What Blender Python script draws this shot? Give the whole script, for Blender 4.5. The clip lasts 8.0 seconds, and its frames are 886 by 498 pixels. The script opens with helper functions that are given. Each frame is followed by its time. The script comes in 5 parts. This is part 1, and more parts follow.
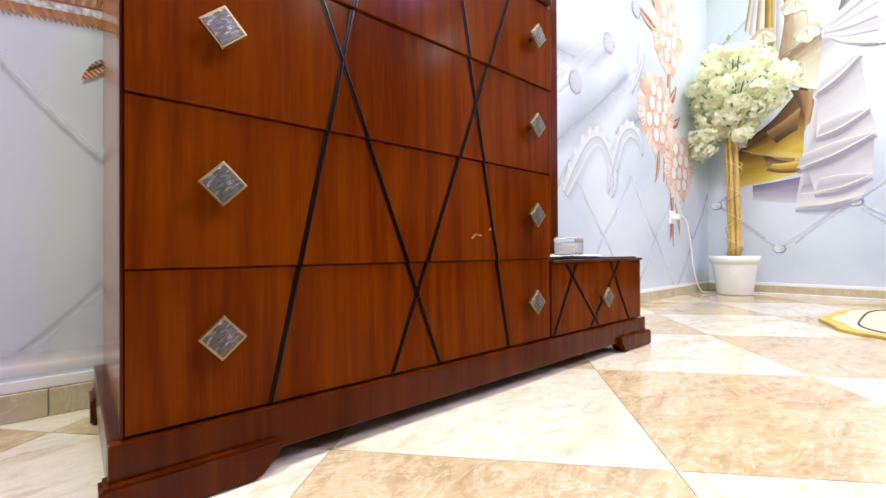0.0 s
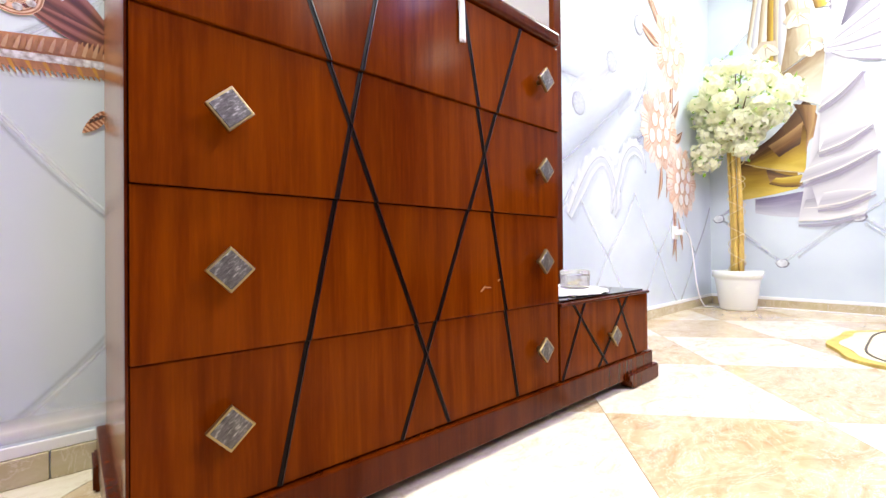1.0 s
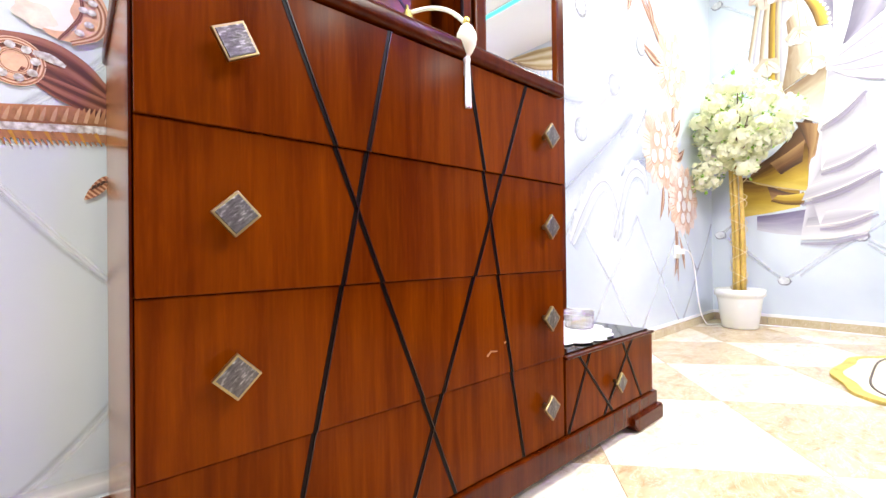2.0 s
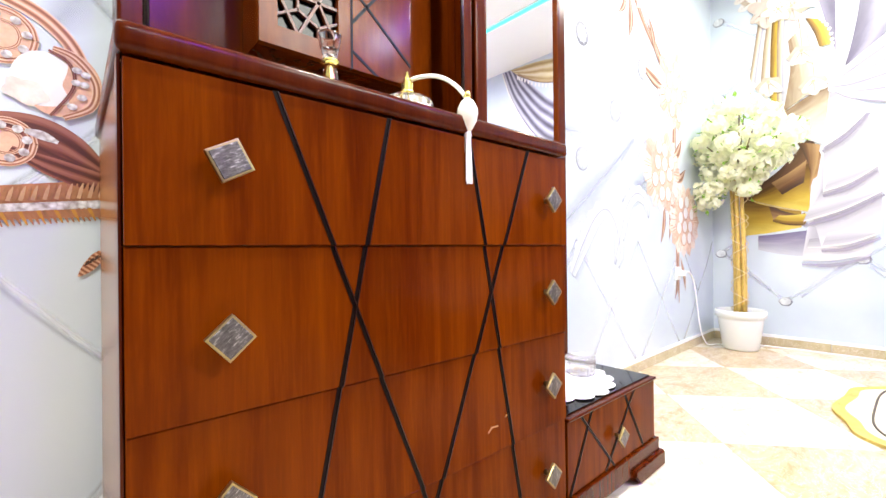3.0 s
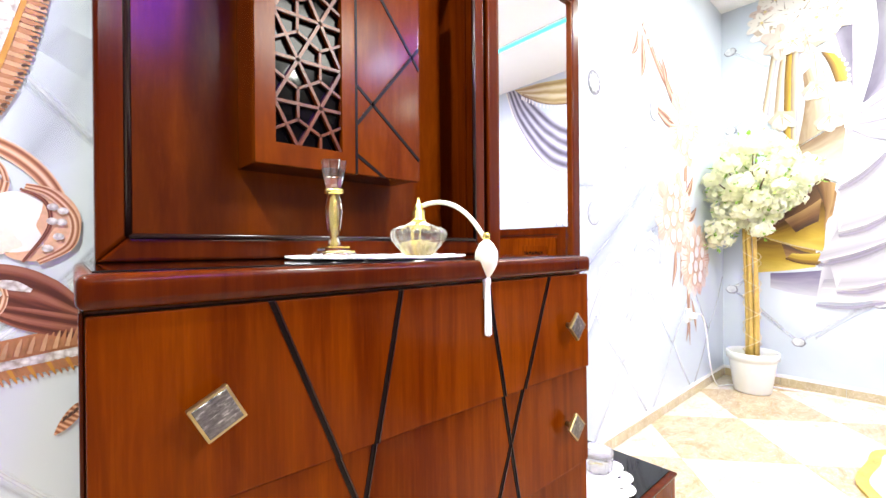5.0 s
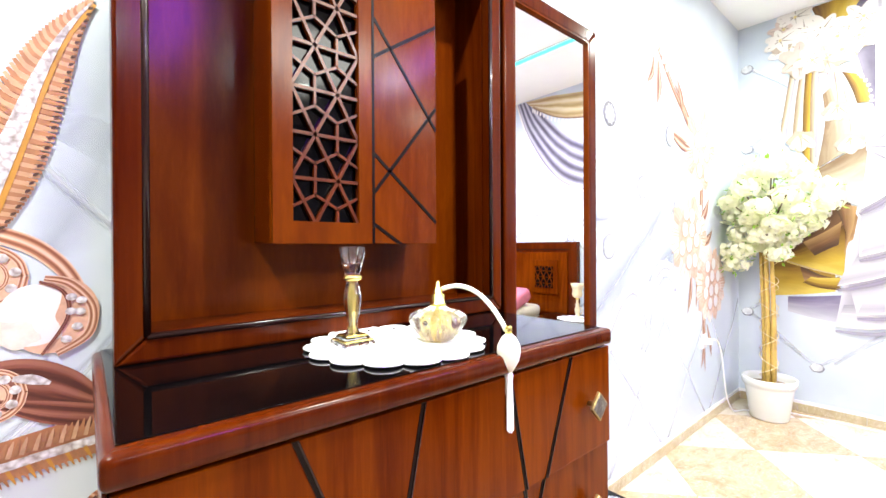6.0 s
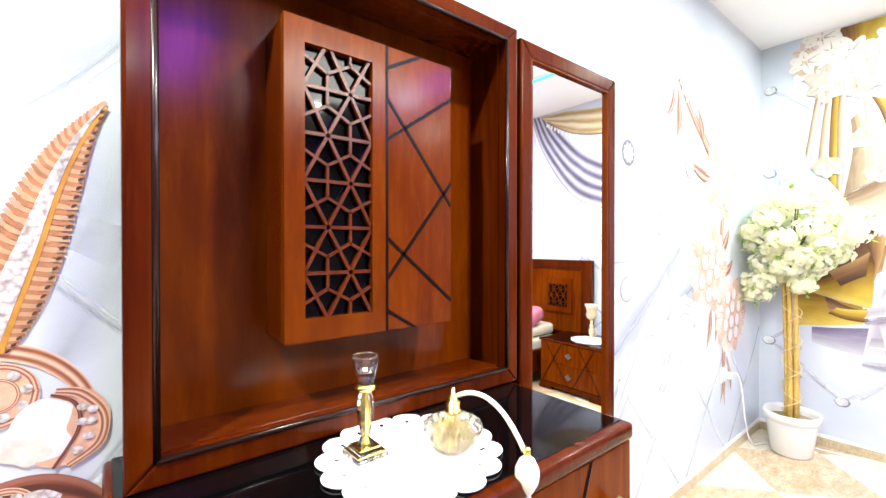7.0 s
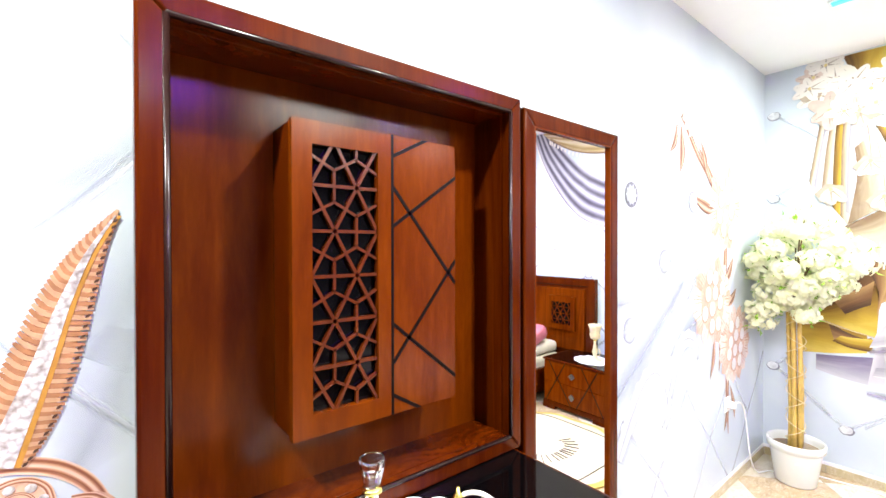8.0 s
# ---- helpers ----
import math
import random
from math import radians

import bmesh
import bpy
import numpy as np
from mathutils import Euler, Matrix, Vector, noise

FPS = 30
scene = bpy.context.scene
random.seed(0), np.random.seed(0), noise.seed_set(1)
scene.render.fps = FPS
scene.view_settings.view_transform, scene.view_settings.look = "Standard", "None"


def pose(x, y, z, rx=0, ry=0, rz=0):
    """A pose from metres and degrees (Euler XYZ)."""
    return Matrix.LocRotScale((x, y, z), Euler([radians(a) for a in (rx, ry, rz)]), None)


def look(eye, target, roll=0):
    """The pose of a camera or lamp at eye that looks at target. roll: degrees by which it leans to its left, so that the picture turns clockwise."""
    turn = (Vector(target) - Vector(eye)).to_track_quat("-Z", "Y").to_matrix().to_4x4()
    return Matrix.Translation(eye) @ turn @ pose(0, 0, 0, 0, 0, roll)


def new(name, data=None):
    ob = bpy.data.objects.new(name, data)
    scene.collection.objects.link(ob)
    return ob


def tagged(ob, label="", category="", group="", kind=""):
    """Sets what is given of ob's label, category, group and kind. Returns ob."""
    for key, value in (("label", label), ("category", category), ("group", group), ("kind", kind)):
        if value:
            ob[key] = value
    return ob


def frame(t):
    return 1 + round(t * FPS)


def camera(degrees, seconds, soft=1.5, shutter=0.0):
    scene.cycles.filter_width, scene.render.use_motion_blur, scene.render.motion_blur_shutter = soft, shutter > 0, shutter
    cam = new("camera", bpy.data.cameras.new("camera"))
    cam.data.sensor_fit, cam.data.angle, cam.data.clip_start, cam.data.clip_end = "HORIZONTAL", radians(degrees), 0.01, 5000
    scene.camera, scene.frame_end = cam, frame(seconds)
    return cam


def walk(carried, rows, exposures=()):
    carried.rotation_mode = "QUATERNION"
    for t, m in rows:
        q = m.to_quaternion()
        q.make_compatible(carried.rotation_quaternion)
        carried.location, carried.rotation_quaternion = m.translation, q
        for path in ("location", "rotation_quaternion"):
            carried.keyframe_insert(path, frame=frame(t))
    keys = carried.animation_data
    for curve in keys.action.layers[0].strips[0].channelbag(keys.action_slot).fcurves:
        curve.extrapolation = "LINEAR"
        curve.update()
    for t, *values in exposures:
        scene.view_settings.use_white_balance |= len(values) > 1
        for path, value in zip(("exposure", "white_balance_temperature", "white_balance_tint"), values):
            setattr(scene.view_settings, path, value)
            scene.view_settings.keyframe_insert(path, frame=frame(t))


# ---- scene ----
cam = camera(93.0, 8.0)
PATH = [
    (0, (0.088, 0.028, 0.308), (1.405, 1.533, 0.318), -0.3),
    (0.5, (0.088, 0.041, 0.364), (1.408, 1.544, 0.373), -0.4),
    (1, (0.084, 0.051, 0.416), (1.404, 1.553, 0.426), -0.5),
    (1.5, (0.08, 0.058, 0.477), (1.4, 1.56, 0.487), -0.6),
    (3, (0.09, 0.074, 0.696), (1.413, 1.574, 0.698), -0.6),
    (3.5, (0.106, 0.084, 0.769), (1.427, 1.585, 0.766), -0.5),
    (4, (0.12, 0.105, 0.831), (1.443, 1.605, 0.826), -0.5),
    (4.5, (0.125, 0.13, 0.896), (1.45, 1.628, 0.891), -0.5),
    (6, (0.118, 0.175, 1.121), (1.413, 1.699, 1.111), -0.3),
    (6.5, (0.123, 0.189, 1.21), (1.391, 1.736, 1.198), -0.2),
    (7, (0.13, 0.2, 1.309), (1.382, 1.759, 1.292), 0.0),
    (7.5, (0.129, 0.203, 1.412), (1.374, 1.768, 1.389), -0.1),
    (8, (0.12, 0.193, 1.492), (1.361, 1.761, 1.475), -0.1),
]
EXPOSURES = [(0, -0.33), (0.5, -0.18), (1, -0.07), (1.5, 0.0), (3, 0.15), (4.5, 0.22), (6, 0.24), (8, 0.20)]
walk(cam, [(t, look(eye, target, roll)) for t, eye, target, roll in PATH], EXPOSURES)



# ---- world and light ----
world = bpy.data.worlds.new("room_world")
scene.world = world
world.use_nodes = True
world.node_tree.nodes["Background"].inputs[0].default_value = (0.8, 0.88, 1.0, 1)
world.node_tree.nodes["Background"].inputs[1].default_value = 0.3


def lamp(name, x, y, z, size, watts, colour, size_y=None, target=None):
    data = bpy.data.lights.new(name, "AREA")
    data.shape = "RECTANGLE" if size_y else "DISK"
    data.size = size
    if size_y:
        data.size_y = size_y
    data.energy, data.color = watts, colour
    ob = new(name, data)
    ob.matrix_world = look((x, y, z), target or (x + 0.001, y, 0))
    return ob


CEIL = 2.70
XW, YW = 3.785, 1.126          # wall with the bed, wall with the dresser
XL, YB = -1.6, -3.6           # the two walls out of sight
CENTRE = (1.5, -1.45)
lamp("centre_light", *CENTRE, CEIL - 0.08, 0.9, 46, (0.985, 1.0, 0.90), 0.9)
SPOTS = [(-0.50, 0.46, 70), (1.0, 0.14, 46), (3.05, 0.18, 38), (3.2, -2.3, 14), (0.2, -2.0, 14), (1.75, -2.2, 14), (2.3, -1.5, 14)]
for sx, sy, watts in SPOTS:
    lamp("downlight_lamp", sx, sy, CEIL - 0.03, 0.11, watts, (0.985, 1.0, 0.905))

# ---- materials ----


class Mat:
    """A small builder of node materials in object or generated space."""

    def __init__(self, name, rough=0.5, metal=0.0):
        self.m = bpy.data.materials.new(name)
        self.m.use_nodes = True
        self.t = self.m.node_tree
        self.b = self.t.nodes["Principled BSDF"]
        self.b.inputs["Roughness"].default_value = rough
        self.b.inputs["Metallic"].default_value = metal

    def node(self, kind, **kw):
        n = self.t.nodes.new(kind)
        for k, v in kw.items():
            if k in n.inputs:
                n.inputs[k].default_value = v
        return n

    def link(self, a, b):
        self.t.links.new(a, b)

    def coords(self, scale=(1, 1, 1), kind="Object"):
        c = self.t.nodes.new("ShaderNodeTexCoord")
        mp = self.t.nodes.new("ShaderNodeMapping")
        mp.inputs["Scale"].default_value = scale
        self.link(c.outputs[kind], mp.inputs["Vector"])
        return mp.outputs["Vector"]

    def noise(self, vec, scale, detail=4, rough=0.55, distort=0.0):
        n = self.node("ShaderNodeTexNoise", Scale=scale, Detail=detail, Roughness=rough, Distortion=distort)
        self.link(vec, n.inputs["Vector"])
        return n.outputs["Fac"]

    def ramp(self, fac, stops):
        r = self.t.nodes.new("ShaderNodeValToRGB")
        el = r.color_ramp.elements
        while len(el) < len(stops):
            el.new(0.5)
        for e, (p, c) in zip(el, stops):
            e.position, e.color = p, (*c, 1)
        self.link(fac, r.inputs[0])
        return r.outputs[0]

    def mix(self, fac, a, b, mode="MIX"):
        n = self.t.nodes.new("ShaderNodeMix")
        n.data_type, n.blend_type = "RGBA", mode
        for s, v in ((n.inputs[0], fac), (n.inputs[6], a), (n.inputs[7], b)):
            if isinstance(v, (int, float)):
                s.default_value = v
            elif isinstance(v, tuple):
                s.default_value = (*v, 1)
            else:
                self.link(v, s)
        return n.outputs[2]

    def colour(self, c):
        if isinstance(c, tuple):
            self.b.inputs["Base Color"].default_value = (*c, 1)
        else:
            self.link(c, self.b.inputs["Base Color"])
        return self

    def rough(self, fac, lo, hi):
        n = self.t.nodes.new("ShaderNodeMapRange")
        n.inputs["To Min"].default_value, n.inputs["To Max"].default_value = lo, hi
        self.link(fac, n.inputs["Value"])
        self.link(n.outputs[0], self.b.inputs["Roughness"])
        return self

    def bump(self, h, strength=0.2, dist=0.001):
        n = self.node("ShaderNodeBump", Strength=strength, Distance=dist)
        self.link(h, n.inputs["Height"])
        self.link(n.outputs[0], self.b.inputs["Normal"])
        return self

    def set(self, **kw):
        for k, v in kw.items():
            self.b.inputs[k.replace("_", " ")].default_value = v
        return self

    def random(self):
        return self.t.nodes.new("ShaderNodeObjectInfo").outputs["Random"]

    def island(self):
        return self.t.nodes.new("ShaderNodeNewGeometry").outputs["Random Per Island"]


def wood(name, dark, mid, light, stretch=(8, 8, 0.45), rough=0.17, gloss=0.2):
    k = Mat(name, rough)
    v = k.coords(stretch)
    shift = k.t.nodes.new("ShaderNodeVectorMath")
    shift.operation = "ADD"
    sc = k.t.nodes.new("ShaderNodeVectorMath")
    sc.operation = "SCALE"
    sc.inputs[0].default_value = (7.0, 3.0, 5.0)
    k.link(k.random(), sc.inputs["Scale"])
    k.link(v, shift.inputs[0])
    k.link(sc.outputs[0], shift.inputs[1])
    v = shift.outputs[0]
    grain = k.noise(v, 4.0, 7, 0.6, 0.7)
    fine = k.noise(v, 26.0, 4, 0.65)
    blotch = k.noise(k.coords((1, 1, 0.6)), 3.0, 3, 0.5)
    c = k.ramp(grain, [(0.26, dark), (0.50, mid), (0.76, light)])
    c = k.mix(0.24, c, k.ramp(fine, [(0.38, dark), (0.52, mid), (0.64, light)]))
    # cathedral figure: contour lines of a slow, drawn-out noise
    slow = k.noise(v, 0.55, 2, 0.4, 0.3)
    ring = k.t.nodes.new("ShaderNodeMath")
    ring.operation = "MULTIPLY"
    ring.inputs[1].default_value = 95.0
    k.link(slow, ring.inputs[0])
    wave = k.t.nodes.new("ShaderNodeMath")
    wave.operation = "SINE"
    k.link(ring.outputs[0], wave.inputs[0])
    lift = k.t.nodes.new("ShaderNodeMath")
    lift.operation = "MULTIPLY_ADD"
    lift.inputs[1].default_value, lift.inputs[2].default_value = 0.5, 0.5
    k.link(wave.outputs[0], lift.inputs[0])
    c = k.mix(0.19, c, k.ramp(lift.outputs[0], [(0.1, dark), (0.75, light)]))
    c = k.mix(0.30, c, k.ramp(blotch, [(0.3, dark), (0.7, light)]))
    k.colour(c).rough(blotch, rough - 0.04, rough + 0.07).bump(fine, 0.05, 0.0004)
    return k.set(Specular_IOR_Level=gloss).m


WOOD = wood("cherry_varnish", (0.044, 0.0042, 0.0002), (0.100, 0.0146, 0.0004), (0.205, 0.044, 0.0008), (7.0, 7.0, 0.40), gloss=0.05)
WOOD_FRAME = wood("dark_cherry_varnish", (0.026, 0.0018, 0.0002), (0.056, 0.0066, 0.0003), (0.110, 0.0195, 0.0006), rough=0.17, gloss=0.13)
WOOD_PANEL = wood("cherry_panel_varnish", (0.040, 0.0036, 0.0002), (0.094, 0.0142, 0.0004), (0.170, 0.036, 0.0006), (3, 3, 0.5), 0.17, 0.16)
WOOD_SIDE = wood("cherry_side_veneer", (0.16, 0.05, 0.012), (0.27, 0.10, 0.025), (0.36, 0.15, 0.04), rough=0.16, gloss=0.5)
WOOD_LATTICE = wood("lattice_varnish", (0.030, 0.0024, 0.0002), (0.066, 0.0085, 0.0004), (0.120, 0.022, 0.0006), rough=0.26, gloss=0.42)
SCUFF = Mat("scuffed_varnish", 0.5).colour((0.34, 0.15, 0.05)).m
GROOVE = Mat("dark_groove_stain", 0.35).colour((0.0050, 0.0016, 0.0011)).set(Specular_IOR_Level=0.12).m
EDGE = Mat("dark_edge_lacquer", 0.24).colour((0.014, 0.004, 0.003)).set(Specular_IOR_Level=0.32).m


def plain(name, c, rough=0.5, metal=0.0, var=0.12, scale=30.0, **kw):
    k = Mat(name, rough, metal)
    n = k.noise(k.coords(), scale, 4)
    n2 = k.noise(k.coords(), scale / 9, 3)
    lo = tuple(q * (1 - var) for q in c)
    hi = tuple(min(1.0, q * (1 + var)) for q in c)
    k.colour(k.mix(0.5, k.ramp(n, [(0.3, lo), (0.7, hi)]), k.ramp(n2, [(0.3, lo), (0.7, hi)])))
    k.rough(n, max(0.02, rough - 0.04), rough + 0.06)
    return k.set(**kw).m


BLACK_GLASS = plain("black_glass", (0.0012, 0.0011, 0.0014), 0.04, 0, 0.2, 12, Specular_IOR_Level=0.32)
DARK_GLASS = plain("smoked_glass", (0.002, 0.002, 0.0025), 0.06, 0, 0.2, 12, Specular_IOR_Level=0.14)
MIRROR = Mat("mirror_silver", 0.0, 1.0).colour((0.93, 0.95, 0.95)).m
BRONZE = plain("aged_brass_rim", (0.36, 0.28, 0.13), 0.32, 1.0, 0.25, 60)
GOLD = plain("polished_gold", (0.95, 0.76, 0.22), 0.22, 1.0, 0.1, 40)
LACE = plain("white_lace", (0.86, 0.86, 0.87), 0.85, 0, 0.05, 220)
RUBBER = plain("ivory_rubber", (0.80, 0.77, 0.66), 0.4, 0, 0.05, 50)
CERAMIC = plain("white_ceramic", (0.80, 0.83, 0.80), 0.25, 0, 0.03, 8)
SOIL = plain("pot_gravel", (0.30, 0.24, 0.16), 0.9, 0, 0.5, 90)
CANE = plain("gold_cane", (0.62, 0.43, 0.11), 0.4, 0, 0.35, 25)
WIRE = plain("pale_gold_wire", (0.75, 0.62, 0.35), 0.35, 0, 0.1, 30)
PETAL = plain("ivory_petals", (0.96, 0.98, 0.80), 0.6, 0, 0.07, 25)
pn = PETAL.node_tree.nodes
pt = pn.new("ShaderNodeBsdfTranslucent")
pt.inputs["Color"].default_value = (0.97, 0.99, 0.80, 1)
pm = pn.new("ShaderNodeMixShader")
pm.inputs[0].default_value = 0.5
PETAL.node_tree.links.new(pn["Principled BSDF"].outputs[0], pm.inputs[1])
PETAL.node_tree.links.new(pt.outputs[0], pm.inputs[2])
PETAL.node_tree.links.new(pm.outputs[0], pn["Material Output"].inputs[0])
LEAF = plain("fresh_leaf", (0.26, 0.50, 0.05), 0.5, 0, 0.3, 25)
TWIG = plain("brown_twig", (0.12, 0.07, 0.03), 0.7, 0, 0.3, 60)
PLASTIC = plain("white_plastic", (0.82, 0.82, 0.82), 0.35, 0, 0.02, 20)
CEIL_PAINT = plain("white_ceiling_paint", (0.90, 0.91, 0.92), 0.7, 0, 0.02, 6)
BACK_PAINT = plain("mauve_wallpaper", (0.17, 0.15, 0.17), 0.6, 0, 0.04, 5)
CLOTH_PINK = plain("rose_satin", (0.55, 0.16, 0.22), 0.45, 0, 0.25, 14)
CLOTH_CREAM = plain("cream_satin", (0.75, 0.68, 0.58), 0.5, 0, 0.08, 12)
GROUT = plain("pale_grout", (0.64, 0.55, 0.41), 0.8, 0, 0.15, 40)


def glass(name, tint, rough=0.03, clear=0.94):
    k = Mat(name, rough).colour(tint)
    return k.set(Transmission_Weight=clear, IOR=1.5).m


PRESSED = glass("pressed_glass", (1.0, 1.0, 1.0), 0.06, 0.86)
CRYSTAL = glass("clear_crystal", (1.0, 0.995, 0.98), 0.0, 1.0)
AMBER = glass("champagne_glass", (1.0, 0.985, 0.88), 0.01, 0.95)


def marble(name, a, b, c, rough=0.07):
    k = Mat(name, rough)
    v = k.coords((1.0, 1.9, 1.0))
    add = k.t.nodes.new("ShaderNodeVectorMath")
    add.operation = "ADD"
    sc = k.t.nodes.new("ShaderNodeVectorMath")
    sc.operation = "SCALE"
    sc.inputs[0].default_value = (31.0, 17.0, 9.0)
    k.link(k.random(), sc.inputs["Scale"])
    k.link(v, add.inputs[0])
    k.link(sc.outputs[0], add.inputs[1])
    v = add.outputs[0]
    cloud = k.noise(v, 3.2, 7, 0.62, 1.2)
    vein = k.noise(v, 7.0, 8, 0.7, 2.2)
    col = k.ramp(cloud, [(0.3, b), (0.52, a), (0.75, a)])
    mask = k.ramp(vein, [(0.47, (0, 0, 0)), (0.60, (0.45, 0.45, 0.45)), (0.72, (1, 1, 1))])
    m = k.t.nodes.new("ShaderNodeMath")
    m.operation = "MULTIPLY"
    m.inputs[1].default_value = 0.72
    k.link(mask, m.inputs[0])
    col = k.mix(m.outputs[0], col, c)
    streak = k.noise(v, 4.5, 9, 0.72, 3.0)
    line = k.ramp(streak, [(0.485, (0, 0, 0)), (0.50, (0.55, 0.55, 0.55)), (0.515, (0, 0, 0))])
    col = k.mix(line, col, (0.82, 0.76, 0.64))
    return k.colour(col).rough(cloud, rough - 0.03, rough + 0.05).m


TILE_LIGHT = marble("cream_marble", (0.72, 0.66, 0.54), (0.62, 0.53, 0.39), (0.40, 0.27, 0.13))
TILE_TAN = marble("tan_marble", (0.55, 0.43, 0.27), (0.40, 0.28, 0.14), (0.26, 0.14, 0.055))
TILE_SKIRT = marble("skirting_tile", (0.50, 0.42, 0.26), (0.40, 0.32, 0.18), (0.62, 0.54, 0.38), 0.15)


def silk(name, base, deep, scale=1.6):
    k = Mat(name, 0.38)
    n = k.noise(k.coords(), scale, 3, 0.45, 0.3)
    f = k.noise(k.coords(), 260, 2, 0.5)
    k.colour(k.ramp(n, [(0.32, deep), (0.62, base)])).rough(n, 0.32, 0.46).bump(f, 0.05, 0.0005)
    return k.m


PAPER = silk("silver_blue_wallpaper", (0.615, 0.685, 0.745), (0.50, 0.575, 0.65))

# ---- mesh helpers ----


def thing(name, label, category, group="", kind="", at=(0, 0, 0)):
    ob = new(name)
    ob.empty_display_size = 0.05
    ob.matrix_basis = Matrix.Translation(at)
    return tagged(ob, label, category, group, kind)


def mesh_of(name, bm, material, smooth=False):
    me = bpy.data.meshes.new(name)
    bmesh.ops.recalc_face_normals(bm, faces=bm.faces[:])
    for f in bm.faces:
        f.smooth = smooth
    bm.to_mesh(me)
    bm.free()
    me.materials.append(material)
    return me


def part(name, bm, material, parent=None, label="", smooth=False, at=None):
    ob = new(name, bm if isinstance(bm, bpy.types.Mesh) else mesh_of(name, bm, material, smooth))
    if parent:
        ob.parent = parent
    if at is not None:
        ob.matrix_basis = at if isinstance(at, Matrix) else Matrix.Translation(at)
    return tagged(ob, label)


def block(x0, x1, y0, y1, z0, z1, bevel=0.0, segs=2, bm=None):
    own = bm is None
    b = bmesh.new()
    bmesh.ops.create_cube(b, size=1, matrix=Matrix.LocRotScale(((x0 + x1) / 2, (y0 + y1) / 2, (z0 + z1) / 2), None, (x1 - x0, y1 - y0, z1 - z0)))
    if bevel:
        bmesh.ops.bevel(b, geom=b.edges[:], offset=bevel, segments=segs, affect="EDGES", profile=0.6)
    if own:
        return b
    join(bm, b)
    return bm


def join(bm, other, m=None):
    """Adds other's faces to bm."""
    if m is not None:
        bmesh.ops.transform(other, matrix=m, verts=other.verts)
    made = {v: bm.verts.new(v.co) for v in other.verts}
    for f in other.faces:
        try:
            g = bm.faces.new([made[v] for v in f.verts])
            g.smooth = f.smooth
        except ValueError:
            pass
    other.free()
    return bm


def lathe(profile, segs=32, flute=0.0, flutes=0, bm=None, centre=(0, 0, 0), close=False):
    bm = bm or bmesh.new()
    rings = []
    cx, cy, cz = centre
    for r, z in profile:
        ring = []
        for i in range(segs):
            a = 2 * math.pi * i / segs
            q = r * (1 + (flute * math.cos(flutes * a) if flutes else 0))
            ring.append(bm.verts.new((cx + q * math.cos(a), cy + q * math.sin(a), cz + z)))
        rings.append(ring)
    for a, b in zip(rings, rings[1:]):
        for i in range(segs):
            bm.faces.new((a[i], a[(i + 1) % segs], b[(i + 1) % segs], b[i]))
    bm.faces.new(rings[0][::-1])
    bm.faces.new(rings[-1])
    return bm


def tube(points, radius, segs=8, bm=None, taper=None):
    bm = bm or bmesh.new()
    pts = [Vector(p) for p in points]
    rings = []
    for i, p in enumerate(pts):
        d = (pts[min(i + 1, len(pts) - 1)] - pts[max(i - 1, 0)]).normalized()
        u = d.cross(Vector((0.31, 0.2, 0.93)))
        if u.length < 0.05:
            u = d.cross(Vector((1, 0, 0)))
        u.normalize()
        w = d.cross(u)
        r = radius if taper is None else radius + (taper - radius) * i / (len(pts) - 1)
        rings.append([bm.verts.new(p + r * (math.cos(2 * math.pi * k / segs) * u + math.sin(2 * math.pi * k / segs) * w)) for k in range(segs)])
    for a, b in zip(rings, rings[1:]):
        for k in range(segs):
            bm.faces.new((a[k], a[(k + 1) % segs], b[(k + 1) % segs], b[k]))
    bm.faces.new(rings[0][::-1])
    bm.faces.new(rings[-1])
    return bm


def slab(outline, z0, z1, bm=None):
    """A prism over an outline in x, y."""
    bm = bm or bmesh.new()
    lo = [bm.verts.new((x, y, z0)) for x, y in outline]
    hi = [bm.verts.new((x, y, z1)) for x, y in outline]
    n = len(lo)
    bm.faces.new(lo[::-1])
    bm.faces.new(hi)
    for i in range(n):
        bm.faces.new((lo[i], lo[(i + 1) % n], hi[(i + 1) % n], hi[i]))
    return bm


def front_slab(outline, y0, y1, bm=None):
    """A prism over an outline in x, z, from y0 to y1."""
    bm = bm or bmesh.new()
    a = [bm.verts.new((x, y0, z)) for x, z in outline]
    b = [bm.verts.new((x, y1, z)) for x, z in outline]
    n = len(a)
    bm.faces.new(a)
    bm.faces.new(b[::-1])
    for i in range(n):
        bm.faces.new((a[i], b[i], b[(i + 1) % n], a[(i + 1) % n]))
    return bm


def clip(poly, x0, x1, y0, y1):
    """An outline cut to a rectangle."""
    for axis, limit, sign in ((0, x0, 1), (0, x1, -1), (1, y0, 1), (1, y1, -1)):
        out = []
        for i, p in enumerate(poly):
            q = poly[(i + 1) % len(poly)]
            a, b = sign * (p[axis] - limit), sign * (q[axis] - limit)
            if a >= 0:
                out.append(p)
            if a * b < 0:
                s = a / (a - b)
                out.append((p[0] + s * (q[0] - p[0]), p[1] + s * (q[1] - p[1])))
        poly = out
        if len(poly) < 3:
            return []
    return poly


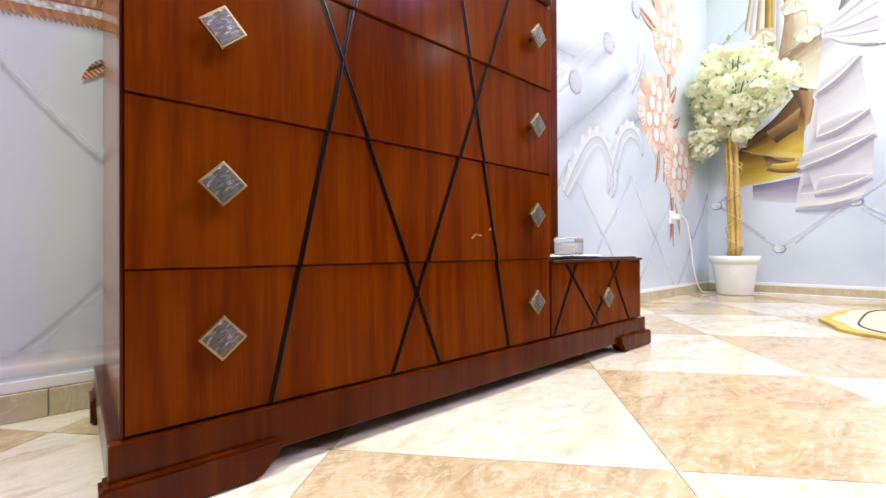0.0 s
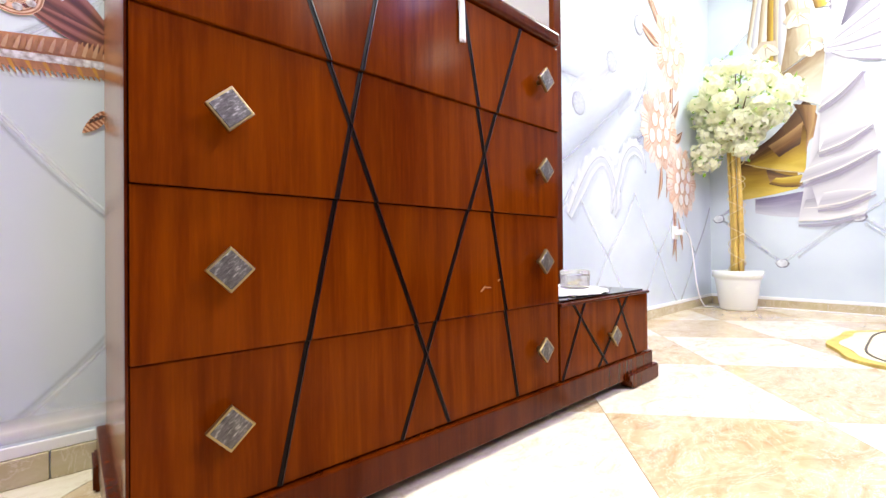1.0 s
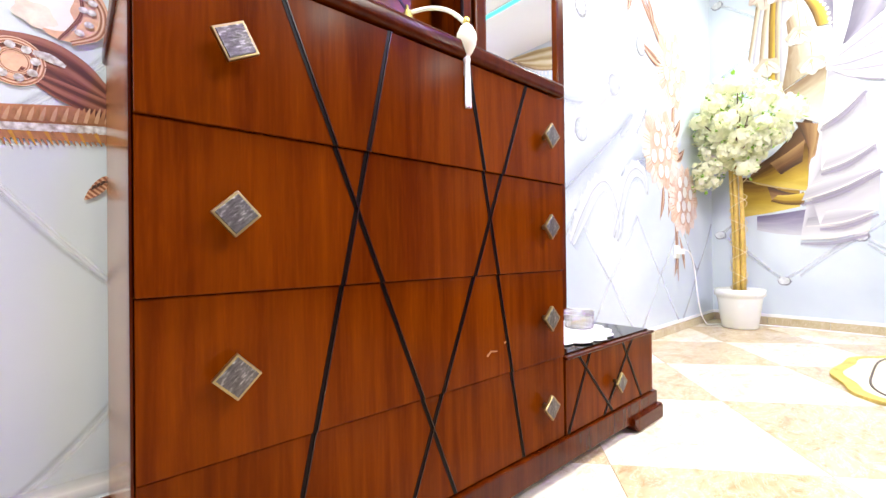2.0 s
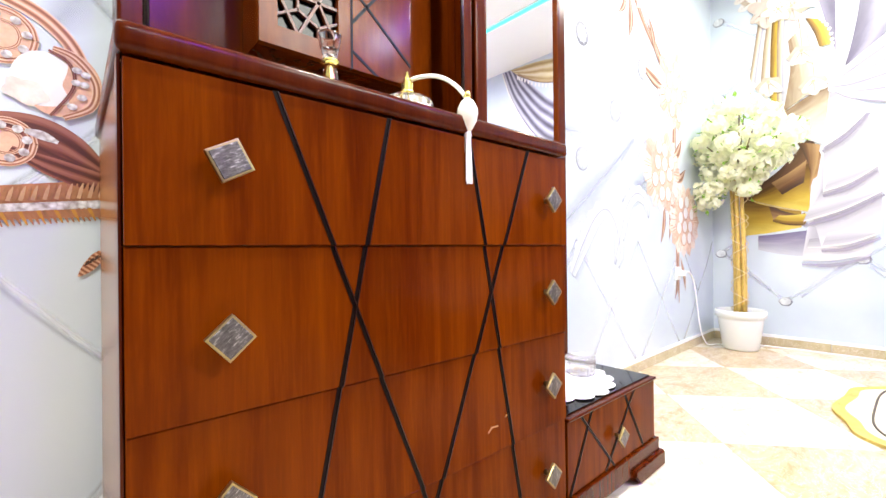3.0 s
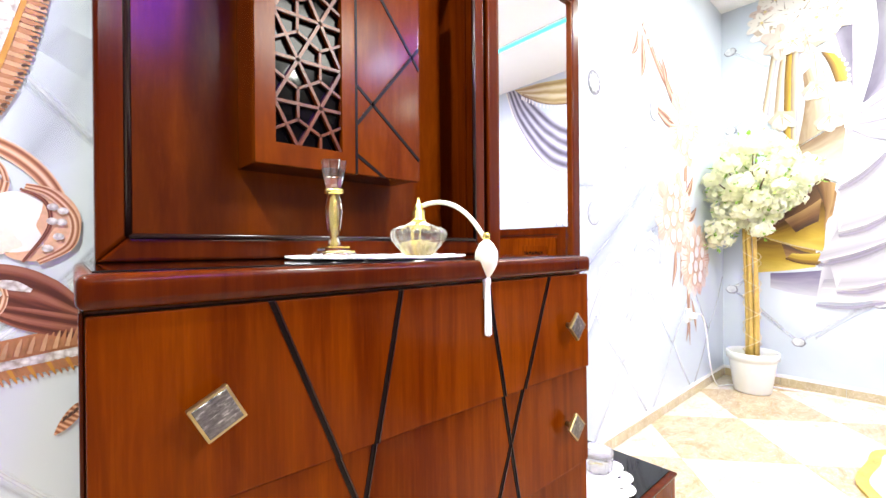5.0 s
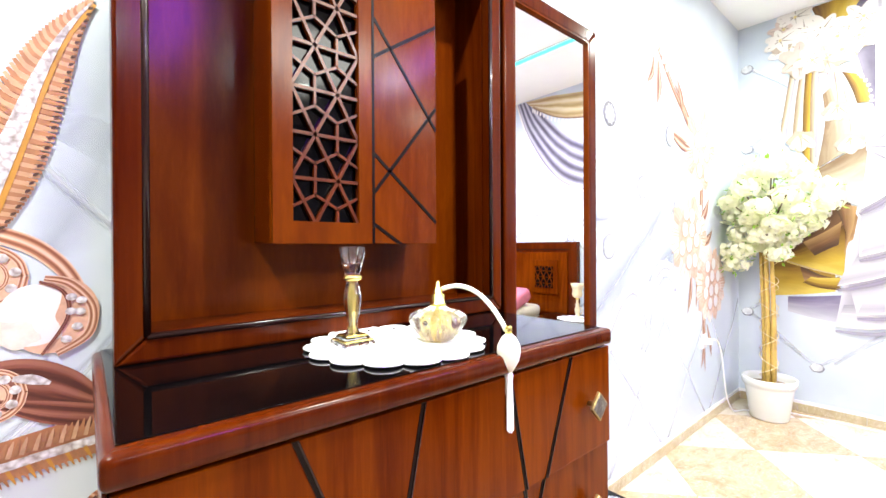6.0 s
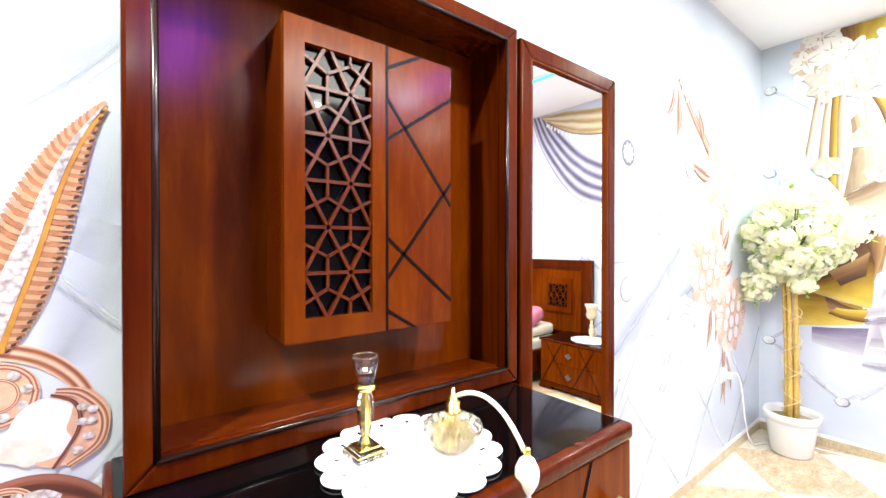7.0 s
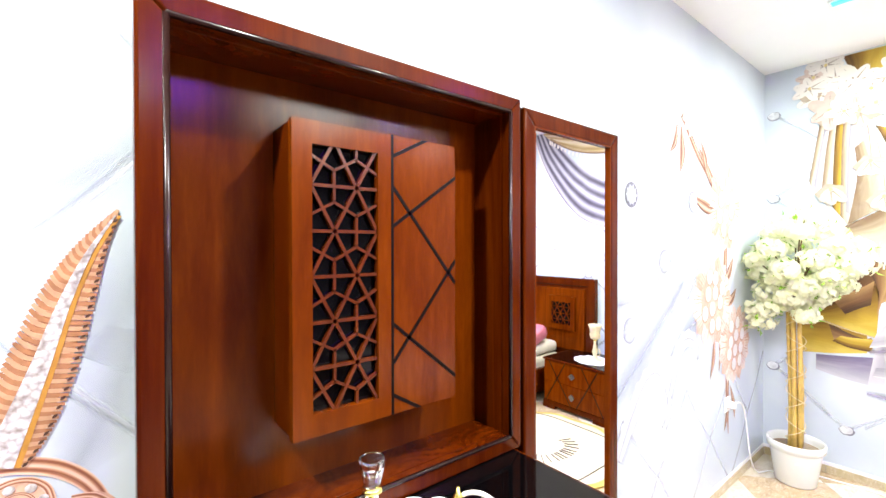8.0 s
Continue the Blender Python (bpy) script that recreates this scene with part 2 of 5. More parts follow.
def bar(p, q, w, y0, y1, bm, box=None):
    """A straight bar from p to q in x, z, cut to box."""
    d = Vector((q[0] - p[0], q[1] - p[1])).normalized()
    n = Vector((-d.y, d.x)) * w / 2
    poly = [(p[0] + n.x, p[1] + n.y), (p[0] - n.x, p[1] - n.y), (q[0] - n.x, q[1] - n.y), (q[0] + n.x, q[1] + n.y)]
    if box:
        poly = clip(poly, *box)
    if len(poly) >= 3:
        front_slab(poly, y0, y1, bm)


# ---- the room ----
T = 0.15
floor = tagged(part("floor", block(XL - T, XW + T, YB - T, YW + T, -0.20, -0.012), GROUT), "polished cream and tan marble tile floor laid diagonally", "floor", kind="structure")
ceiling = tagged(part("ceiling", block(XL - T, XW + T, YB - T, YW + T, CEIL, CEIL + 0.15), CEIL_PAINT), "plain white painted ceiling with a coloured light line", "ceiling", kind="structure")
wall_north = tagged(part("wall_north", block(XL - T, XW + T, YW, YW + T, -0.1, CEIL + 0.05), PAPER), "wall papered with silver tufted print, jewels and flowers", "wall", kind="structure")
wall_east = tagged(part("wall_east", block(XW, XW + T, YB - T, YW, -0.1, CEIL + 0.05), PAPER), "wall papered with silver tufted print and draped curtains", "wall", kind="structure")
wall_south = tagged(part("wall_south", block(XL - T, XW, YB - T, YB, -0.1, CEIL + 0.05), BACK_PAINT), "plain mauve papered wall", "wall", kind="structure")
wall_west = tagged(part("wall_west", block(XL - T, XL, YB, YW, -0.1, CEIL + 0.05), BACK_PAINT), "plain mauve papered wall", "wall", kind="structure")

# ---- dresser ----
X0, X1, YF = 0.126, 0.975, 0.638
TOP = 0.945
LEVELS = [0.093, 0.288, 0.496, 0.703, 0.907]
LINES = [((0.292, 0.908), (0.612, 0.096)), ((0.472, 0.908), (0.297, 0.093)), ((0.651, 0.907), (0.815, 0.096)), ((0.830, 0.907), (0.504, 0.094))]
L0, L1, LTOP = 0.981, 1.478, 0.286


def knob(parent, x, z, turn, y=YF):
    """A square plate on a short stem, stood on its corner."""
    at = Matrix.Translation((x, y, z)) @ Matrix.Rotation(math.radians(turn), 4, "Y")
    k = part("knob", block(-0.0205, 0.0205, -0.026, -0.019, -0.0205, 0.0205, 0.0012), BRONZE, parent, "square brass knob with a brushed grey face", at=at)
    part("knob_face", block(-0.0175, 0.0175, -0.0272, -0.0255, -0.0175, 0.0175, 0.0006, 1), BRUSHED, k)
    part("knob_stem", tube([(0, -0.020, 0), (0, -0.010, 0), (0, 0.0, 0)], 0.0055, 10), BRONZE, k, smooth=True)
    return k


def brushed():
    """Hammered pewter: short slanting strokes over a dark ground."""
    k = Mat("hammered_pewter", 0.42, 0.7)
    v = k.coords((1, 1, 1))
    turn = k.t.nodes.new("ShaderNodeMapping")
    turn.inputs["Rotation"].default_value = (0, 0.9, 0)
    turn.inputs["Scale"].default_value = (420, 420, 120)
    k.link(v, turn.inputs["Vector"])
    n = k.noise(turn.outputs["Vector"], 1.0, 3, 0.6)
    m = k.noise(k.coords(), 90, 3, 0.6)
    c = k.ramp(n, [(0.35, (0.045, 0.042, 0.040)), (0.56, (0.13, 0.125, 0.12)), (0.70, (0.50, 0.49, 0.47))])
    k.colour(k.mix(0.35, c, k.ramp(m, [(0.3, (0.06, 0.055, 0.05)), (0.7, (0.22, 0.21, 0.20))]))).bump(n, 0.6, 0.0010)
    return k.m


BRUSHED = brushed()


def grooved(parent, name, x0, x1, z0, z1, lines, y=YF, lean=0.0, out=0.0):
    """A drawer front with dark inlaid grooves crossing it."""
    d = part(name, block(x0, x1, y, y + 0.034, z0, z1, 0.0018, 2), WOOD, parent, at=Matrix.Translation((0, y - out, (z0 + z1) / 2)) @ Matrix.Rotation(math.radians(lean), 4, "X") @ Matrix.Translation((0, -y, -(z0 + z1) / 2)))
    for p, q in lines:
        for off, mat, w, dy, nm in ((0, GROOVE, 0.0078, 0.0012, "groove"), (0.0022, EDGE, 0.0020, 0.0030, "groove_bead")):
            b = bmesh.new()
            bar((p[0] + off, p[1]), (q[0] + off, q[1]), w, y - dy, y + 0.002, b, (x0, x1, z0, z1))
            if len(b.faces):
                part(nm, b, mat, d)
            else:
                b.free()
    return d


def dresser():
    t = thing("dresser", "dark cherry wood dresser with four drawers and crossing dark grooves", "dresser")
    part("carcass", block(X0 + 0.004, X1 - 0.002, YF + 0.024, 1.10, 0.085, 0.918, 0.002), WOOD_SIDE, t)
    part("side_edge", block(X0 + 0.0005, X0 + 0.004, YF + 0.003, YF + 0.03, 0.09, 0.91, 0.001), WOOD_FRAME, t)
    turns = [47, 45, 48, 62]
    for i in range(4):
        d = grooved(t, "drawer", X0 + 0.005, X1, LEVELS[i] + 0.0005, LEVELS[i + 1] - 0.0005, LINES, lean=(-0.4, -0.55, -0.6, -0.5)[i], out=(-0.002, 0.0, 0.002, 0.005)[i])
        zc = (LEVELS[i] + LEVELS[i + 1]) / 2 + 0.002
        knob(d, 0.230, zc + (0.006, 0.001, -0.008, -0.004)[i], turns[i])
        knob(d, 0.892, zc - 0.004, 45)
        if i == 1:
            for p, q, w in (((0.700, 0.334), (0.712, 0.343), 0.0035), ((0.711, 0.342), (0.729, 0.340), 0.0025), ((0.752, 0.352), (0.758, 0.356), 0.0030)):
                b = bmesh.new()
                bar(p, q, w, YF - 0.0012, YF, b)
                part("scuff", b, SCUFF, d, "pale scuff in the varnish")
    part("top_rail", block(0.124, 0.977, 0.626, 1.112, 0.9115, TOP, 0.011, 4), WOOD_FRAME, t, smooth=True)
    part("glass_top", block(0.136, 0.962, 0.648, 1.108, TOP - 0.004, TOP + 0.002, 0.001), BLACK_GLASS, t, "glossy black glass top")
    return t


def low_cabinet():
    t = thing("low_cabinet", "low cherry wood side cabinet with one grooved drawer", "cabinet")
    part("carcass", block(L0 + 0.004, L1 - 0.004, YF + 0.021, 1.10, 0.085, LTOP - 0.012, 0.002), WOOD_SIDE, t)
    d = grooved(t, "drawer", L0, L1, 0.093, LTOP - 0.010, LOW_LINES)
    knob(d, 1.222, 0.175, 45)
    part("top_edge", block(L0 - 0.002, L1 + 0.004, YF - 0.006, 1.08, LTOP - 0.010, LTOP - 0.002, 0.003), WOOD_FRAME, t)
    part("glass_top", block(L0 + 0.004, L1 - 0.006, YF + 0.012, 1.075, LTOP - 0.003, LTOP + 0.002, 0.001), BLACK_GLASS, t, "glossy black glass top")
    return t


LOW_LINES = [((1.095, 0.28), (0.988, 0.094)), ((1.036, 0.281), (1.211, 0.095)), ((1.338, 0.279), (1.163, 0.094)), ((1.272, 0.28), (1.392, 0.095))]


def plinth():
    t = thing("plinth", "cherry wood plinth with low stepped feet under the dresser", "plinth")
    part("front_board", block(0.115, 1.494, YF - 0.008, YF + 0.012, 0.030, 0.090, 0.003), WOOD_FRAME, t)
    part("end_board", block(0.115, 0.133, YF + 0.012, 1.088, 0.030, 0.090, 0.003), WOOD_FRAME, t)
    part("end_board", block(1.476, 1.494, YF + 0.012, 1.088, 0.030, 0.090, 0.003), WOOD_FRAME, t)

    def foot(x0, x1, slope, y0, y1):
        out = [(x0, 0.001), (x1 - slope if slope > 0 else x1, 0.001), (x1, 0.030), (x1, 0.048), (x0, 0.048)]
        if slope < 0:
            out = [(x0 - slope, 0.001), (x1, 0.001), (x1, 0.048), (x0, 0.048), (x0, 0.030)]
        b = front_slab(out, y0, y1)
        bmesh.ops.bevel(b, geom=b.edges[:], offset=0.004, segments=2, affect="EDGES")
        part("foot", b, WOOD_FRAME, t)
    foot(0.107, 0.306, 0.03, YF - 0.020, YF + 0.02)
    foot(1.305, 1.512, -0.03, YF - 0.020, YF + 0.02)
    foot(0.108, 0.20, 0.02, 1.0, 1.085)
    foot(1.40, 1.510, -0.02, 1.0, 1.085)
    return t


def ring_frame(x0, x1, z0, z1, w, y0, y1, parent, material, bevel=0.006):
    """Four mitred frame members round an opening."""
    o = [(x0, z0), (x1, z0), (x1, z1), (x0, z1)]
    i = [(x0 + w, z0 + w), (x1 - w, z0 + w), (x1 - w, z1 - w), (x0 + w, z1 - w)]
    names = ["bottom_rail", "stile", "top_rail", "stile"]
    for k in range(4):
        n = (k + 1) % 4
        b = front_slab([o[k], o[n], i[n], i[k]], y0, y1)
        bmesh.ops.bevel(b, geom=[e for e in b.edges if all(abs(v.co.y - y0) < 1e-5 for v in e.verts)], offset=bevel, segments=3, affect="EDGES", profile=0.5)
        part(names[k], b, material, parent)


N0, N1, NZ0, NZ1, NY = 0.148, 0.988, TOP + 0.002, 1.884, 0.950


def display_niche():
    t = thing("display_niche", "deep cherry wood framed panel with a lattice box on the dresser", "dresser hutch")
    w = 0.040
    ring_frame(N0, N1, NZ0, NZ1, w, NY, NY + 0.03, t, WOOD_FRAME)
    ring_frame(N0 + 0.004, N1 - 0.004, NZ0 + 0.001, NZ1 - 0.004, 0.042, NY + 0.030, 1.112, t, WOOD_FRAME, 0.001)
    part("back_panel", block(N0 + 0.045, N1 - 0.045, 1.085, 1.100, NZ0 + 0.04, NZ1 - 0.04), WOOD_PANEL, t)
    o = [(N0 + w, NZ0 + w), (N1 - w, NZ0 + w), (N1 - w, NZ1 - w), (N0 + w, NZ1 - w)]
    for k in range(4):
        p, q = o[k], o[(k + 1) % 4]
        part("inner_bead", tube([(p[0], NY + 0.002, p[1]), (q[0], NY + 0.002, q[1])], 0.0055, 12), EDGE, t, "dark rounded bead round the opening", smooth=True)
    x0, x1, z0, z1, y = 0.380, 0.768, 1.129, 1.728, 0.965
    a0, a1, b0, b1 = 0.418, 0.559, 1.172, 1.684
    split = 0.592
    box = part("lattice_box", block(x0 + 0.002, x1 - 0.002, y + 0.020, 1.085, z0 + 0.002, z1 - 0.002, 0.001), WOOD_FRAME, t)
    door = bmesh.new()
    for q in ((x0, a0, z0, z1), (a1, split, z0, z1), (a0, a1, z0, b0), (a0, a1, b1, z1)):
        front_slab([(q[0], q[2]), (q[1], q[2]), (q[1], q[3]), (q[0], q[3])], y, y + 0.018, door)
    part("lattice_frame", door, WOOD_PANEL, box)
    part("dark_glass", block(a0 - 0.005, a1 + 0.005, y + 0.0165, y + 0.0195, b0 - 0.005, b1 + 0.005), DARK_GLASS, box, "dark reflecting glass behind the lattice")
    lat = bmesh.new()
    s = 0.0954
    h = 0.0880
    cut = (a0 - 0.002, a1 + 0.002, b0 - 0.002, b1 + 0.002)
    for r in range(-4, 5):
        for c in range(-2, 4):
            px, pz = 0.4645 + s * c + (s / 2 if r % 2 else 0), 1.520 + h * r
            for dx, dz in ((s, 0), (s / 2, h), (-s / 2, h)):
                bar((px, pz), (px + dx, pz + dz), 0.0065, y + 0.004, y + 0.014, lat, cut)
                mx, mz = px + dx / 2, pz + dz / 2
                nx, nz = -dz / s * s / math.sqrt(3) / 2, dx / s * s / math.sqrt(3) / 2
                bar((mx - nx, mz - nz), (mx + nx, mz + nz), 0.0055, y + 0.005, y + 0.0135, lat, cut)
    part("lattice", lat, WOOD_LATTICE, box, "pierced geometric star lattice")
    pan = part("grooved_panel", block(split + 0.003, x1, y + 0.0005, y + 0.019, z0, z1, 0.001), WOOD_PANEL, box)
    px0, px1 = split + 0.003, x1

    def gl(u0, v0, u1, v1):
        return ((px0 + u0 * (px1 - px0), z1 - v0 * (z1 - z0)), (px0 + u1 * (px1 - px0), z1 - v1 * (z1 - z0)))
    for p, q in (gl(0, 0.075, 0.55, -0.01), gl(0, 0.325, 1, 0.125), gl(0, 0.185, 1, 0.545), gl(0, 0.815, 1, 0.455), gl(0, 0.675, 1, 0.915), gl(0, 0.93, 0.5, 1.02)):
        b = bmesh.new()
        bar(p, q, 0.0075, y - 0.0008, y + 0.003, b, (px0, px1, z0, z1))
        part("groove", b, GROOVE, pan)
    b = bmesh.new()
    bar((split + 0.001, z0), (split + 0.001, z1), 0.006, y - 0.001, y + 0.01, b)
    part("groove", b, GROOVE, pan)
    return t


def bead_ring(x0, x1, z0, z1, w, y0, y1):
    b = bmesh.new()
    o = [(x0, z0), (x1, z0), (x1, z1), (x0, z1)]
    i = [(x0 + w, z0 + w), (x1 - w, z0 + w), (x1 - w, z1 - w), (x0 + w, z1 - w)]
    for k in range(4):
        n = (k + 1) % 4
        front_slab([o[k], o[n], i[n], i[k]], y0, y1, b)
    bmesh.ops.remove_doubles(b, verts=b.verts[:], dist=1e-5)
    return b


def tall_mirror():
    t = thing("tall_mirror", "tall narrow mirror in a cherry wood frame on the low cabinet", "mirror")
    x0, x1, z0, z1, y = 1.003, 1.486, LTOP + 0.002, 1.868, 0.950
    ring_frame(x0, x1, z0, z1, 0.046, y, y + 0.045, t, WOOD_FRAME)
    part("glass", block(x0 + 0.036, x1 - 0.036, y + 0.012, y + 0.018, z0 + 0.036, z1 - 0.036), MIRROR, t, "clear silvered mirror glass")
    part("inner_bead", bead_ring(x0 + 0.044, x1 - 0.044, z0 + 0.044, z1 - 0.044, 0.005, y + 0.002, y + 0.012), WOOD_PANEL, t)
    part("backing", block(x0 + 0.004, x1 - 0.004, y + 0.046, y + 0.06, z0, z1 - 0.004), WOOD_FRAME, t)
    return t


dresser()
low_cabinet()
plinth()
display_niche()
tall_mirror()

# ---- floor tiles, skirting, ceiling fittings ----
SIDE, ANG = 0.505, math.radians(41)
A = (SIDE * math.cos(ANG), SIDE * math.sin(ANG))
B = (SIDE * math.sin(ANG), -SIDE * math.cos(ANG))


def floor_tiles():
    g = 0.0007
    for i in range(-14, 15):
        for j in range(-14, 15):
            ox, oy = 1.10 + i * A[0] + j * B[0], 0.588 + i * A[1] + j * B[1]
            quad = []
            for u, v in ((g, g), (SIDE - g, g), (SIDE - g, SIDE - g), (g, SIDE - g)):
                quad.append((ox + u * A[0] / SIDE + v * B[0] / SIDE, oy + u * A[1] / SIDE + v * B[1] / SIDE))
            quad = clip(quad, XL, XW, YB, YW)
            if len(quad) >= 3:
                part("tile", slab(quad, -0.012, 0.0), TILE_LIGHT if (i + j) % 2 == 0 else TILE_TAN, floor)


def skirting():
    t = tagged(new("baseboard"), "row of beige marble skirting tiles along the walls", "baseboard", kind="structure")
    cap = tagged(new("trim"), "slim white moulding above the skirting tiles", "trim", kind="structure")
    h, d = 0.052, 0.009
    x = XL
    while x < XW - 0.02:
        part("tile", block(x + 0.001, min(x + 0.33, XW - d) - 0.001, YW - d, YW, 0.0005, h, 0.001, 1), TILE_SKIRT, t)
        x += 0.33
    y = YW - d
    while y > YB + 0.02:
        part("tile", block(XW - d, XW, max(y - 0.33, YB) + 0.001, y - 0.001, 0.0005, h, 0.001, 1), TILE_SKIRT, t)
        y -= 0.33
    part("trim_strip", block(XL, XW - 0.006, YW - 0.006, YW, h + 0.001, h + 0.022, 0.002), PLASTIC, cap)
    part("trim_strip", block(XW - 0.006, XW, YB, YW, h + 0.001, h + 0.022, 0.002), PLASTIC, cap)


def glow(name, colour, strength):
    k = Mat(name, 0.5)
    k.b.inputs["Emission Color"].default_value = (*colour, 1)
    k.b.inputs["Emission Strength"].default_value = strength
    return k.colour(colour).m


LED_VIOLET = glow("violet_led", (0.23, 0.03, 1.0), 36.0)
LED_CYAN = glow("cyan_led", (0.05, 0.75, 0.72), 2.2)
BULB = glow("lamp_diffuser", (1.0, 0.96, 0.9), 9.0)


def ceiling_fittings():
    z = CEIL - 0.012
    for name, q, mat, lab in (("light_strip", (2.93, 2.97, -2.9, 0.64), LED_CYAN, "cyan light strip set along the ceiling"),
                              ("light_strip", (0.42, 0.68, -2.2, -1.0), LED_VIOLET, "violet light strip set along the ceiling"),
                              ("light_strip", (2.26, 2.42, -1.95, -0.75), LED_VIOLET, "violet light strip set along the ceiling")):
        t = thing(name, lab, "light strip")
        part("channel", block(q[0] - 0.012, q[1] + 0.012, q[2] - 0.012, q[3] + 0.012, z + 0.003, CEIL - 0.0005), PLASTIC, t)
        part("diffuser", block(q[0], q[1], q[2], q[3], z - 0.003, z + 0.002), mat, t)
    t = thing("ceiling_light", "square white ceiling light panel", "ceiling light")
    lx, ly = CENTRE
    part("frame", block(lx - 0.48, lx + 0.48, ly - 0.48, ly + 0.48, CEIL - 0.06, CEIL - 0.0005, 0.006), PLASTIC, t)
    part("diffuser", block(lx - 0.45, lx + 0.45, ly - 0.45, ly + 0.45, CEIL - 0.068, CEIL - 0.058, 0.003), BULB, t)
    for sx, sy, _ in SPOTS:
        t = thing("downlight", "round white recessed ceiling downlight", "downlight", "ceiling downlights", at=(sx, sy, CEIL))
        part("rim", lathe([(0.075, -0.0005), (0.078, -0.006), (0.060, -0.010), (0.057, -0.004)], 24), PLASTIC, t, smooth=True)
        part("diffuser", lathe([(0.055, -0.004), (0.055, -0.007)], 24), BULB, t)


PERFUME = glass("golden_perfume", (1.0, 0.86, 0.34), 0.02, 0.85)

# ---- small things on the dresser ----


def doily(name, cx, cy, rx, ry, z, waves, seed, turn=0.0, label=""):
    """A crocheted mat: deep ruffled scallops round a ribbed field, a pierced hole in each scallop."""
    rnd = random.Random(seed)
    t = thing(name, label, "doily", at=(cx, cy, z))
    bm = bmesh.new()
    rings, per = 22, 14
    seg = waves * per
    tilt = [rnd.uniform(0.4, 1.0) for _ in range(waves)]
    c, s = math.cos(turn), math.sin(turn)
    grid = []
    for r in range(rings + 1):
        f = r / rings
        row = []
        for i in range(seg):
            a = 2 * math.pi * i / seg
            lobe = math.sin(math.pi * (i % per) / per)
            q = f * (0.90 + 0.13 * f ** 4 * lobe ** 0.6)
            lift = 0.0012 + 0.0010 * math.sin(34 * f) * math.cos(waves * a) + 0.0008 * math.sin(60 * f)
            lift += tilt[i // per] * 0.0032 * max(0.0, f - 0.72) / 0.28 * lobe
            u, v = rx * q * math.cos(a), ry * q * math.sin(a)
            row.append(bm.verts.new((u * c - v * s, u * s + v * c, max(0.0008, lift) + 0.0006)))
        grid.append(row)
    mid = per // 2
    for r in range(rings):
        for i in range(seg):
            k = i % per
            if r == rings - 4 and k in (mid - 1, mid):
                continue
            n = (i + 1) % seg
            bm.faces.new((grid[r][i], grid[r][n], grid[r + 1][n], grid[r + 1][i]))
    bmesh.ops.remove_doubles(bm, verts=bm.verts[:], dist=1e-5)
    ob = part("cloth", bm, LACE, t, smooth=True)
    mod = ob.modifiers.new("thickness", "SOLIDIFY")
    mod.thickness, mod.offset = 0.0018, 1
    rim = bmesh.new()
    edge = [v.co.copy() for v in ob.data.vertices][-seg:]
    tube([(p.x, p.y, p.z + 0.0012) for p in edge + edge[:1]], 0.0022, 6, rim)
    tagged(part("edge_trim", rim, LACE, t, smooth=True), kind="stuff")
    return t


def candle_holder(x, y, z):
    t = thing("candle_holder", "cut crystal candle holder with gilt rings and square foot", "candle holder", at=(x, y, z))
    t.scale = (0.97, 0.97, 0.955)
    f = bmesh.new()
    block(-0.030, 0.030, -0.030, 0.030, 0.0, 0.008, 0.0015, 1, f)
    part("foot", f, CRYSTAL, t)
    g = bmesh.new()
    for s, z0, z1 in ((0.028, 0.0085, 0.011), (0.021, 0.0165, 0.019)):
        block(-s, s, -s, s, z0, z1, 0.001, 1, g)
    part("gilt_step", g, GOLD, t, "bright gilt step")
    part("step", block(-0.023, 0.023, -0.023, 0.023, 0.0112, 0.0164, 0.001, 1), CRYSTAL, t)
    part("stem", lathe([(0.014, 0.0192), (0.011, 0.028), (0.0075, 0.035), (0.013, 0.055), (0.0165, 0.085), (0.014, 0.105), (0.010, 0.116)], 8), CRYSTAL, t)
    part("gilt_core", lathe([(0.0065, 0.020), (0.0030, 0.035), (0.0058, 0.060), (0.0070, 0.085), (0.0055, 0.10), (0.003, 0.114)], 6), GOLD, t)
    part("gilt_ring", lathe([(0.011, 0.1165), (0.0185, 0.119), (0.0185, 0.125), (0.011, 0.128)], 20), GOLD, t, "gilt collar ring", smooth=True)
    part("cup", lathe([(0.013, 0.1285), (0.0155, 0.134), (0.0215, 0.158), (0.0245, 0.176), (0.0238, 0.179), (0.0200, 0.179), (0.0165, 0.162), (0.0120, 0.150), (0.004, 0.148)], 8), CRYSTAL, t)
    return t


